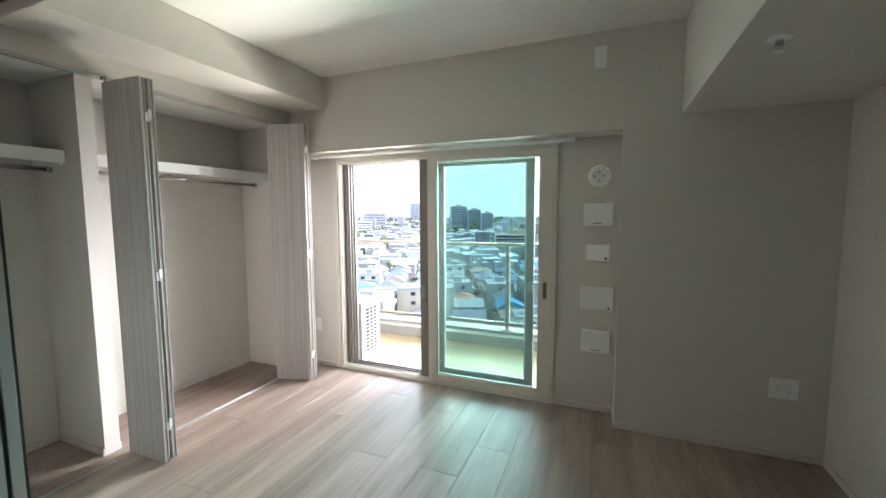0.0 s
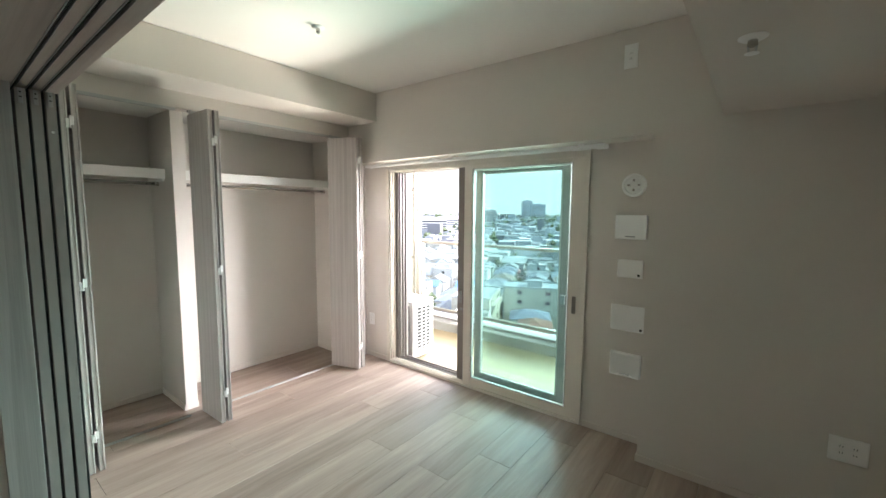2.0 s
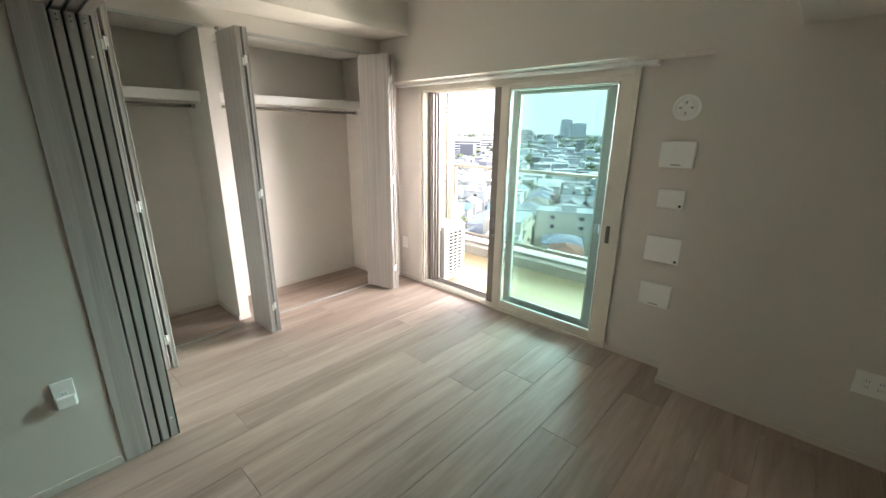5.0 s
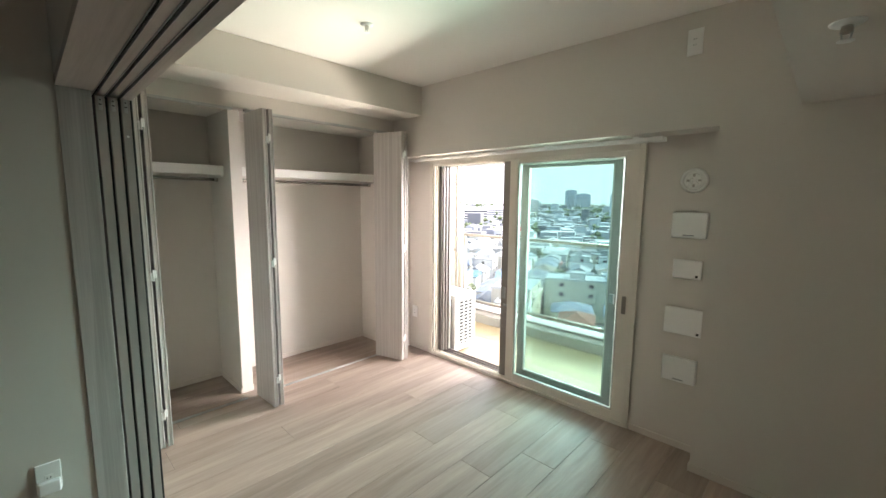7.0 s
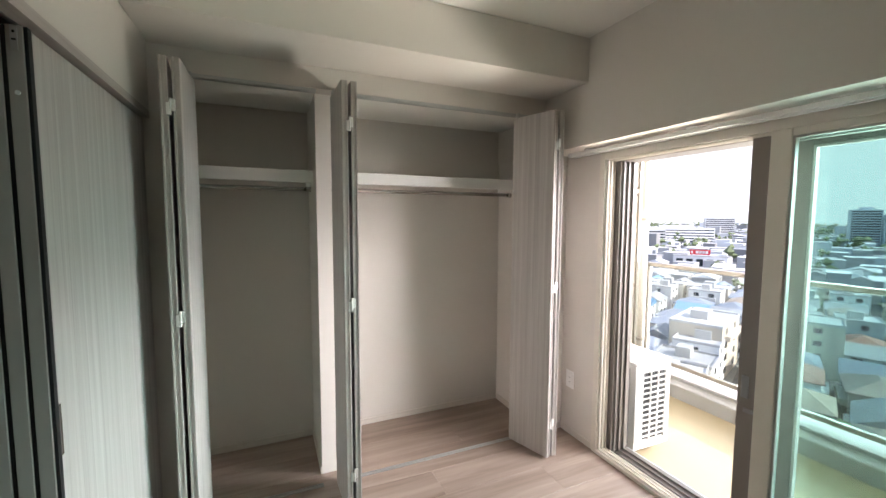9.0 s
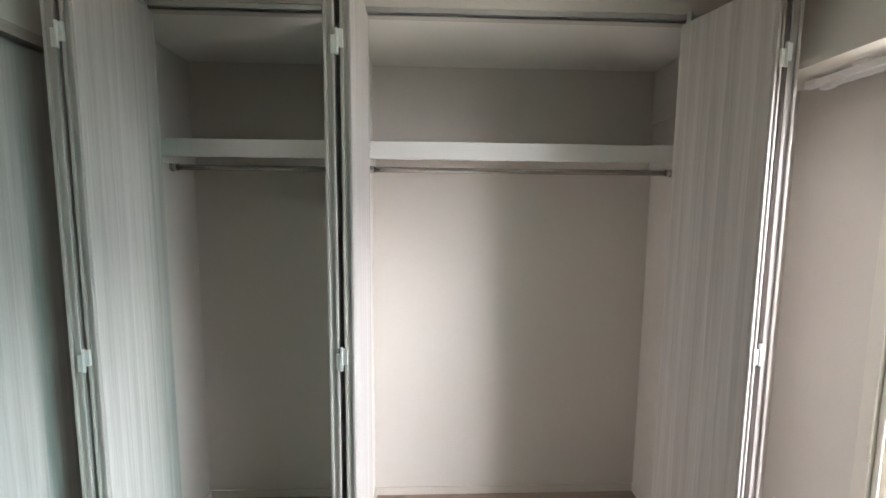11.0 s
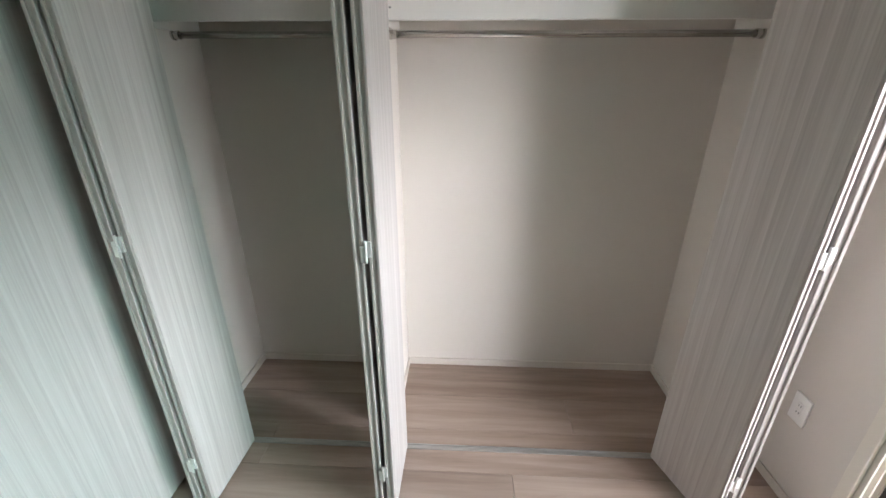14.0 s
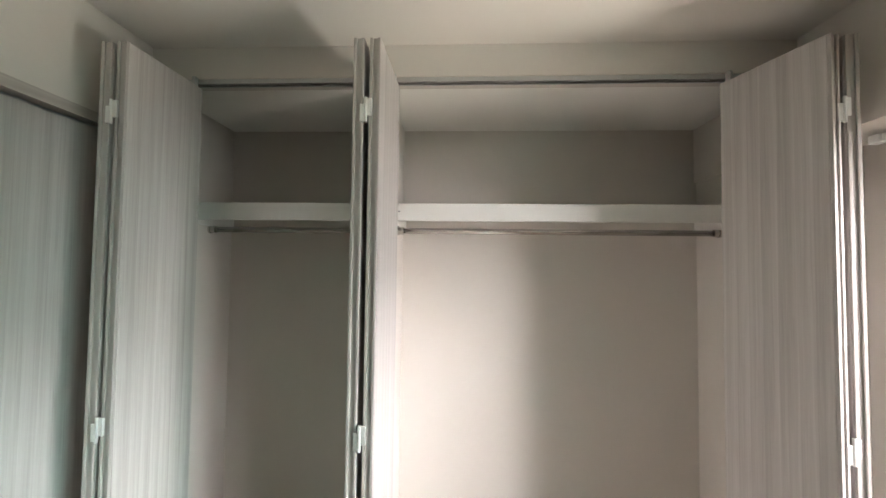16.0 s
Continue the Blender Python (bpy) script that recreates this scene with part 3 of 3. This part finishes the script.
part("board", box(-0.006, 0.006, -0.56, 0.66, 0.06, 1.85, 0.002), M_DIV, dv)
part("upper_board", box(-0.006, 0.006, -0.56, 0.66, 1.93, 2.74, 0.002), M_DIV, dv)
for y in (-0.58, 0.68):
    part("frame_post", box(-0.02, 0.02, y - 0.02, y + 0.02, 0, 2.75, 0.003), M_RAIL, dv)
for z in (0.04, 0.95, 1.89):
    part("frame_rail", box(-0.015, 0.015, -0.56, 0.66, z - 0.02, z + 0.02, 0.003), M_RAIL, dv)
dp = thing("drain_pipe", "beige vertical drain pipe by the divider", "drain pipe", pose(-0.58, 1.68, ZB))
part("pipe", rod(bmesh.new(), (0, 0, 0), (0, 0, 2.75), 0.035, 20), M_DIV, dp, smooth=True)
for z in (0.4, 1.6):
    part("clip", rod(bmesh.new(), (0, 0, z), (0, 0, z + 0.025), 0.040, 20), M_RAIL, dp)

ac = thing("ac_outdoor_unit", "white air-conditioner outdoor unit on balcony floor", "air conditioner", pose(0.0, 0.65, ZB))
AX0, AX1, AY0, AY1, AZ0, AZ1 = -0.38, 0.405, -0.17, 0.16, 0.055, 0.66
bm = bmesh.new()
boxed(bm, AX0, AX1 - 0.010, AY0 + 0.006, AY1, AZ0, AZ1 - 0.02, 0.006)
body = part("body", bm, M_ACW, ac)
part("lid", box(AX0 - 0.004, AX1 + 0.003, AY0 - 0.004, AY1 + 0.004, AZ1 - 0.026, AZ1, 0.008), M_ACW, ac)
part("coil", box(AX0 + 0.06, AX1 - 0.055, AY0 + 0.001, AY0 + 0.010, AZ0 + 0.03, AZ1 - 0.05), M_FIN, ac, "dark coil behind the grille")
bm = bmesh.new()
for k in range(18):
    x = AX0 + 0.07 + k * 0.038
    boxed(bm, x, x + 0.004, AY0 - 0.003, AY0 + 0.002, AZ0 + 0.03, AZ1 - 0.05)
part("coil_guard", bm, M_FIN, ac)
# near-black sheet paints the shade seen through the side grille openings
part("side_shade_sheet", box(AX1 - 0.012, AX1 - 0.006, AY0 + 0.06, AY1 - 0.05, AZ0 + 0.06, AZ1 - 0.06), M_FIN, ac)
bm = bmesh.new()
ys = [AY0, AY0 + 0.07, AY0 + 0.145, AY0 + 0.220, AY1]
boxed(bm, AX1 - 0.008, AX1, AY0, AY0 + 0.075, AZ0, AZ1 - 0.026, 0.002)
boxed(bm, AX1 - 0.008, AX1, AY1 - 0.045, AY1, AZ0, AZ1 - 0.026, 0.002)
for j in range(1, 3):
    y = AY0 + 0.075 + j * 0.070
    boxed(bm, AX1 - 0.007, AX1 - 0.0005, y - 0.006, y + 0.006, AZ0 + 0.04, AZ1 - 0.07)
for k in range(14):
    z = AZ0 + 0.045 + k * 0.0375
    boxed(bm, AX1 - 0.0075, AX1 - 0.001, AY0 + 0.075, AY1 - 0.045, z - 0.0055, z + 0.0055)
boxed(bm, AX1 - 0.008, AX1, AY0 + 0.075, AY1 - 0.045, AZ1 - 0.075, AZ1 - 0.026)
boxed(bm, AX1 - 0.008, AX1, AY0 + 0.075, AY1 - 0.045, AZ0, AZ0 + 0.04)
part("side_grille", bm, M_ACW, ac, "white side grille with oblong openings")
for x in (AX0 + 0.12, AX1 - 0.14):
    part("foot", box(x, x + 0.05, AY0 - 0.02, AY1 + 0.03, 0, AZ0, 0.004), M_GREY, ac)

# ---- the town below ----
GZ = -33.0
EYE = Vector((2.3, -2.0, 0))
M_GROUND = plain("town_ground", (0.16, 0.155, 0.14), 0.9, vary=0.35, scale=0.05)
M_ROADS = plain("asphalt", (0.049, 0.049, 0.049), 0.9, vary=0.15, scale=0.3)
M_HWALL = [plain("house_wall", c, 0.8, vary=0.05, scale=0.6, per_object=0.25) for c in ((0.62, 0.61, 0.60), (0.52, 0.45, 0.36), (0.45, 0.43, 0.41), (0.34, 0.11, 0.10), (0.64, 0.58, 0.49))]
M_HROOF = [plain("house_roof", c, 0.6, vary=0.12, scale=1.5, per_object=0.2) for c in ((0.26, 0.26, 0.27), (0.32, 0.24, 0.19), (0.19, 0.21, 0.26), (0.40, 0.39, 0.38), (0.32, 0.13, 0.09), (0.11, 0.24, 0.36))]
M_HWIN = plain("house_window", (0.025, 0.032, 0.038), 0.12)
# far roofs, foliage and towers are lightened: distance haze put into their colour
M_FAR = plain("hazed_far_roofs", (0.46, 0.455, 0.45), 0.8, vary=0.1, scale=0.05, island=0.55)
M_LEAF = plain("far_foliage", (0.13, 0.16, 0.075), 0.8, vary=0.3, scale=0.4, island=0.3)
M_TOWER = plain("hazed_tower_wall", (0.55, 0.56, 0.58), 0.7, vary=0.06, scale=0.05)
M_RED = plain("red_sign", (0.55, 0.03, 0.04), 0.5)

gm = bmesh.new()
bmesh.ops.create_grid(gm, x_segments=1, y_segments=1, size=4500)
gr = setting("ground", gm, M_GROUND, "town ground stretching to the horizon", "ground")
gr.location.z = GZ


# the hazy white sky that closes the horizon
M_HAZE, hn, hl, hp = base_mat("hazy_sky")
hp.inputs["Base Color"].default_value = (0.0, 0.0, 0.0, 1)
hp.inputs["Specular IOR Level"].default_value = 0.0
hp.inputs["Emission Color"].default_value = (0.93, 0.97, 1.0, 1)
hp.inputs["Emission Strength"].default_value = 0.42
bm = bmesh.new()
ring = [[bm.verts.new((2700 * math.cos(2 * math.pi * i / 96), 2700 * math.sin(2 * math.pi * i / 96), z)) for i in range(96)] for z in (GZ - 5, 1100)]
for i in range(96):
    bm.faces.new((ring[0][i], ring[0][(i + 1) % 96], ring[1][(i + 1) % 96], ring[1][i]))
setting("backdrop", bm, M_HAZE, "plain hazy white sky along the horizon", "sky")


def polar(yaw, dist):
    return Vector((EYE.x - dist * math.sin(radians(yaw)), EYE.y + dist * math.cos(radians(yaw)), GZ))


def gable(bm, hx, hy, z, rise, over=0.45):
    """A gabled roof with eaves, its ridge along x."""
    x, y = hx + over, hy + over
    low = z - rise * over / hy
    ring = [(-x, -y, low), (x, -y, low), (x, y, low), (-x, y, low)]
    v = [bm.verts.new(p) for p in ring] + [bm.verts.new((-x, 0, z + rise)), bm.verts.new((x, 0, z + rise))]
    w = [bm.verts.new((p[0], p[1], p[2] - 0.18)) for p in ring]
    for f in ((v[0], v[1], v[5], v[4]), (v[2], v[3], v[4], v[5]), (v[1], v[2], v[5]), (v[3], v[0], v[4])):
        bm.faces.new(f)
    for i in range(4):
        bm.faces.new((v[i], w[i], w[(i + 1) % 4], v[(i + 1) % 4]))
    bm.faces.new(w[::-1])


def hipped(bm, hx, hy, z, rise, over=0.5):
    x, y = hx + over, hy + over
    v = [bm.verts.new(p) for p in ((-x, -y, z), (x, -y, z), (x, y, z), (-x, y, z))] + [bm.verts.new((-(hx - hy) - 0.4, 0, z + rise)), bm.verts.new((hx - hy + 0.4, 0, z + rise))]
    w = [bm.verts.new((p.co.x, p.co.y, z - 0.2)) for p in v[:4]]
    for f in ((v[0], v[1], v[5], v[4]), (v[2], v[3], v[4], v[5]), (v[1], v[2], v[5]), (v[3], v[0], v[4])):
        bm.faces.new(f)
    for i in range(4):
        bm.faces.new((v[i], w[i], w[(i + 1) % 4], v[(i + 1) % 4]))
    bm.faces.new(w[::-1])


def house(kind, hx, hy, floors, wall, roof, label):
    h = thing("house", label, "house", pose(0, 0, GZ - 400), "houses of the town")
    z = floors * 2.8 + 0.4
    bm = box(-hx, hx, -hy, hy, 0, z)
    if kind == "gable":
        for s in (-1, 1):
            a = [bm.verts.new((s * hx, -hy, z)), bm.verts.new((s * hx, hy, z)), bm.verts.new((s * hx, 0, z + 1.7))]
            bm.faces.new(a)
    part("wall", bm, wall, h)
    bm = bmesh.new()
    if kind == "gable":
        gable(bm, hx, hy, z, 1.8)
    elif kind == "hip":
        hipped(bm, hx, hy, z, 1.9)
    else:
        for a in ((-hx - 0.1, hx + 0.1, -hy - 0.1, -hy + 0.12), (-hx - 0.1, hx + 0.1, hy - 0.12, hy + 0.1), (-hx - 0.1, -hx + 0.12, -hy + 0.12, hy - 0.12), (hx - 0.12, hx + 0.1, -hy + 0.12, hy - 0.12)):
            boxed(bm, *a, z, z + 0.5)
        boxed(bm, -hx + 0.12, hx - 0.12, -hy + 0.12, hy - 0.12, z, z + 0.12)
        boxed(bm, -hx * 0.3, hx * 0.2, -hy * 0.2, hy * 0.5, z + 0.1, z + 2.0)
    part("roof", bm, roof, h)
    for f in range(floors):
        zz = f * 2.8 + 1.2
        for x in (-hx * 0.5, hx * 0.45):
            part("window", box(x - 0.85, x + 0.85, -hy - 0.05, -hy + 0.04, zz, zz + 1.4), M_HWIN, h)
            part("window", box(x - 0.7, x + 0.7, hy - 0.04, hy + 0.05, zz + 0.2, zz + 1.3), M_HWIN, h)
        part("window", box(-hx - 0.05, -hx + 0.04, -1.6, -0.2, zz + 0.1, zz + 1.3), M_HWIN, h)
        part("window", box(hx - 0.04, hx + 0.05, -0.7, 0.6, zz + 0.1, zz + 1.3), M_HWIN, h)
    if kind != "flat" or floors > 2:
        bal = box(-hx * 0.75, hx * 0.75, -hy - 1.1, -hy + 0.02, (floors - 1) * 2.8 + 0.2, (floors - 1) * 2.8 + 1.3)
        part("balcony", bal, wall, h)
    return h


rng = random.Random(11)
W, R = M_HWALL, M_HROOF
kinds = [house("gable", 4.6, 3.8, 2, W[0], R[0], "white two-storey house with grey gabled roof"),
         house("hip", 5.0, 3.9, 2, W[1], R[1], "tan two-storey house with brown hipped roof"),
         house("gable", 4.2, 3.5, 2, W[2], R[2], "grey two-storey house with dark gabled roof"),
         house("flat", 4.8, 4.2, 3, W[0], R[3], "white three-storey house with flat roof"),
         house("gable", 4.4, 3.9, 2, W[3], R[0], "dark red house with grey gabled roof"),
         house("hip", 4.9, 4.2, 2, W[4], R[2], "cream house with dark hipped roof"),
         house("flat", 6.5, 4.6, 3, W[4], R[3], "cream three-storey block with flat roof"),
         house("gable", 4.8, 3.8, 2, W[0], R[5], "white house with blue gabled roof"),
         house("hip", 4.6, 3.9, 2, W[0], R[4], "white house with rust-red hipped roof"),
         house("flat", 8.5, 5.0, 4, W[1], R[3], "tan four-storey apartment block, flat roof")]
used = set()
tilt = radians(24)
spots = []
for i in range(-32, 33):
    for j in range(-5, 40):
        u, v = i * 11.2 + (i // 2) * 3.4, j * 10.2 + (j // 2) * 3.6
        p = Vector((u * math.cos(tilt) - v * math.sin(tilt), u * math.sin(tilt) + v * math.cos(tilt), GZ))
        d = Vector((p.x - EYE.x, p.y - EYE.y))
        yaw = math.degrees(math.atan2(-d.x, d.y))
        if 48 < d.length < 215 and -14 < yaw < 60:
            spots.append((p, d.length))
for p, dist in spots:
    k = rng.choices(range(10), (5, 4, 4, 3, 1, 4, 2, 1, 1, 1.2))[0]
    m = pose(p.x + rng.uniform(-1, 1), p.y + rng.uniform(-1, 1), GZ, 0, 0, 24 + rng.choice((0, 90, 180, 270)) + rng.uniform(-4, 4))
    if k not in used:
        used.add(k)
        kinds[k].matrix_basis = m
    else:
        copy_thing(kinds[k], m)
for k in range(10):
    if k not in used:
        kinds[k].matrix_basis = pose(*polar(20 + 3 * k, 220))

# streets between the blocks
bm = bmesh.new()
for i in range(-9, 14):
    u = (i * 2 - 0.5) * 11.2 + i * 3.4 - 1.7
    boxed(bm, u - 2.0, u + 2.0, 20, 560, 0.0, 0.06)
for j in range(1, 22):
    v = (j * 2 - 0.5) * 10.2 + j * 3.6 - 1.8
    boxed(bm, -300, 330, v - 2.0, v + 2.0, 0.065, 0.10)
rd = setting("road", bm, M_ROADS, "grey asphalt lanes between the houses", "road")
rd.matrix_basis = pose(0, 0, GZ, 0, 0, 24)

# houses too far to tell apart
verts, faces = [], []
n_far = 0
dist = 222.0
while dist < 2400:
    step = 13 + dist * 0.018
    a = -16.0
    while a < 62:
        a += math.degrees(step / dist) * rng.uniform(0.75, 1.25)
        c = polar(a, dist + rng.uniform(-0.4, 0.4) * step)
        hx, hy = rng.uniform(3.5, 6.5) * (1 + dist / 1500), rng.uniform(3.2, 5.5) * (1 + dist / 1500)
        hh = rng.choice((5, 6, 6, 7, 7, 9, 10)) * (1 if rng.random() > 0.05 else rng.uniform(1.4, 2.6))
        r = radians(24 + rng.choice((0, 90)) + rng.uniform(-6, 6))
        b = len(verts)
        ridge = 1.8 if rng.random() < 0.55 and hh < 9 else 0.0
        for z in (0, hh):
            for sx, sy in ((-1, -1), (1, -1), (1, 1), (-1, 1)):
                x, y = sx * hx, sy * hy
                verts.append((c.x + x * math.cos(r) - y * math.sin(r), c.y + x * math.sin(r) + y * math.cos(r), GZ + z))
        faces += [(b, b + 1, b + 5, b + 4), (b + 1, b + 2, b + 6, b + 5), (b + 2, b + 3, b + 7, b + 6), (b + 3, b, b + 4, b + 7)]
        b2 = len(verts)
        for sx, sy in ((-1, -1), (1, -1), (1, 1), (-1, 1)):
            x, y = sx * (hx + 0.3), sy * (hy + 0.3)
            verts.append((c.x + x * math.cos(r) - y * math.sin(r), c.y + x * math.sin(r) + y * math.cos(r), GZ + hh))
        for sx in (-1, 1):
            x = sx * hx
            verts.append((c.x + x * math.cos(r), c.y + x * math.sin(r), GZ + hh + ridge))
        faces += [(b2, b2 + 1, b2 + 5, b2 + 4), (b2 + 2, b2 + 3, b2 + 4, b2 + 5)] if ridge else [(b2, b2 + 1, b2 + 2, b2 + 3)]
        if ridge:
            faces += [(b2 + 1, b2 + 2, b2 + 5), (b2 + 3, b2, b2 + 4)]
    dist += step * 1.05
me = bpy.data.meshes.new("distant_houses")
me.from_pydata(verts, [], faces)
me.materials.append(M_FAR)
tagged(new("distant_houses", me), "distant houses with mixed roofs, paled for haze", "houses", kind="stuff")

# trees among the houses, as uneven clumps
def clumps(count, near, far, size):
    vs, fs = [], []
    for _ in range(count):
        c = polar(rng.uniform(-14, 60), near + (far - near) * rng.random() ** 0.7)
        tall = rng.uniform(4, 9) * size
        for _ in range(7):
            o = c + Vector((rng.gauss(0, 1.8), rng.gauss(0, 1.8), 0)) * size + Vector((0, 0, tall * rng.uniform(0.35, 1.0)))
            rad = rng.uniform(0.9, 2.0) * size
            b = len(vs)
            for px, py, pz in ((1, 0, 0), (-1, 0, 0), (0, 1, 0), (0, -1, 0), (0, 0, 1), (0, 0, -1)):
                q = rad * rng.uniform(0.6, 1.3)
                vs.append((o.x + px * q + rng.gauss(0, 0.3), o.y + py * q + rng.gauss(0, 0.3), o.z + pz * q * 0.8))
            fs.extend((b + i, b + j, b + k) for i, j, k in ((0, 2, 4), (2, 1, 4), (1, 3, 4), (3, 0, 4), (2, 0, 5), (1, 2, 5), (3, 1, 5), (0, 3, 5)))
    return vs, fs


for nm, args, lab in (("garden_trees", (260, 55, 330, 0.8), "small green garden trees between houses"), ("distant_woods", (900, 330, 2600, 2.0), "dark green distant groves and parks")):
    vs, fs = clumps(*args)
    me = bpy.data.meshes.new(nm)
    me.from_pydata(vs, [], fs)
    me.materials.append(M_LEAF)
    tagged(new(nm, me), lab, "trees", kind="stuff")


def tall_block(yaw, dist, width, depth, height, wall, label, cols, rows):
    p = polar(yaw, dist)
    t = thing("apartment_tower", label, "tower block", pose(p.x, p.y, GZ, 0, 0, yaw + 8), "towers on the skyline")
    part("wall", box(-width / 2, width / 2, 0, depth, 0, height), wall, t)
    part("roof", box(-width * 0.2, width * 0.25, depth * 0.3, depth * 0.7, height, height + 3.5), wall, t)
    for j in range(rows):
        z = height - (j + 1) * (height - 4) / rows
        part("window_band", box(-width / 2 + 1, width / 2 - 1, -0.12, 0.05, z, z + 1.5), M_HWIN, t)
    return t


tall_block(20.1, 700, 27, 22, 46, M_TOWER, "dark grey tower block on the skyline", 6, 14)
tall_block(17.9, 690, 22, 22, 40, M_TOWER, "grey tower block with stepped top", 5, 13)
tall_block(16.1, 680, 20, 20, 34, M_TOWER, "lower grey tower block beside others", 5, 11)
tall_block(24.8, 1750, 60, 30, 62, M_TOWER, "grey office tower far away, paled for haze", 5, 12)
tall_block(26.3, 1800, 45, 30, 78, M_TOWER, "slim tower far away, paled for haze", 4, 14)
tall_block(32.0, 900, 46, 24, 36, W[0], "pale long block above the roofs", 8, 9)
tall_block(36.5, 620, 90, 24, 22, W[0], "long low white building on the skyline", 8, 5)
tall_block(40.5, 560, 60, 24, 21, W[0], "long white hall above the houses", 8, 5)
tall_block(8.0, 480, 60, 18, 22, W[4], "cream apartment block among houses", 8, 6)
tall_block(12.0, 330, 34, 14, 17, W[1], "tan apartment block among houses", 6, 5)

p = polar(33.8, 330)
sg = thing("store_building", "low white shop building with red roof sign", "shop building", pose(p.x, p.y, GZ, 0, 0, 33.8))
part("wall", box(-16, 16, 0, 20, 0, 8.5), W[0], sg)
part("roof", box(-16.3, 16.3, -0.3, 20.3, 8.5, 9.0), R[3], sg)
for k in range(5):
    part("window", box(-14 + 6 * k, -10 + 6 * k, -0.1, 0.05, 1.5, 6.5), M_HWIN, sg)
bd = part("sign_board", box(-6, 6, -0.4, 0.4, 9.6, 13.0), M_RED, sg, "red sign with white bars")
for a, b in ((-5.2, -4.2), (-2.5, -0.8), (-0.4, 1.0), (1.4, 2.8), (3.2, 4.8)):
    part("sign_bar", box(a, b, -0.46, -0.38, 10.4, 12.2), W[0], bd)
for x in (-5, 5):
    part("sign_post", box(x - 0.2, x + 0.2, -0.2, 0.2, 9.0, 9.6), R[0], sg)

# ---- floor boards ----
PW = 0.2186
def plank_mesh(w, ln):
    bm = boxed(bmesh.new(), 0.0006, w - 0.0006, 0.0006, ln - 0.0006, -0.012, 0.0)
    top = [e for e in bm.edges if all(v.co.z > -0.001 for v in e.verts)]
    bmesh.ops.bevel(bm, geom=top, offset=0.0012, segments=1, affect="EDGES")
    me = bpy.data.meshes.new("plank")
    bm.to_mesh(me)
    bm.free()
    me.materials.append(M_FLOOR)
    return me


fl = tagged(new("floor"), "matt greige oak-look floor boards", "floor", kind="structure")
made = {}
first = 1.044 - 8 * PW
for i in range(21):
    x0 = max(first + i * PW, XB)
    x1 = min(first + (i + 1) * PW, XR)
    if x1 - x0 < 0.02:
        continue
    low, high = (YL, YN) if x1 <= XJ - 0.05 else (BACK, YN)
    cut = -0.89 + (0.0, 0.62, -0.59, 0.31, -1.07)[(i + 1) % 5 if i != 11 else 0]
    while cut > low + 1.82:
        cut -= 1.82
    cuts = [low] + [c for c in (cut + 1.82 * k for k in range(5)) if low + 0.05 < c < high - 0.05] + [high]
    for a, b in zip(cuts, cuts[1:]):
        key = (round(x1 - x0, 4), round(b - a, 4))
        if key not in made:
            made[key] = plank_mesh(*key)
        pl = new("plank", made[key])
        pl.location, pl.parent = (x0, a, 0), fl
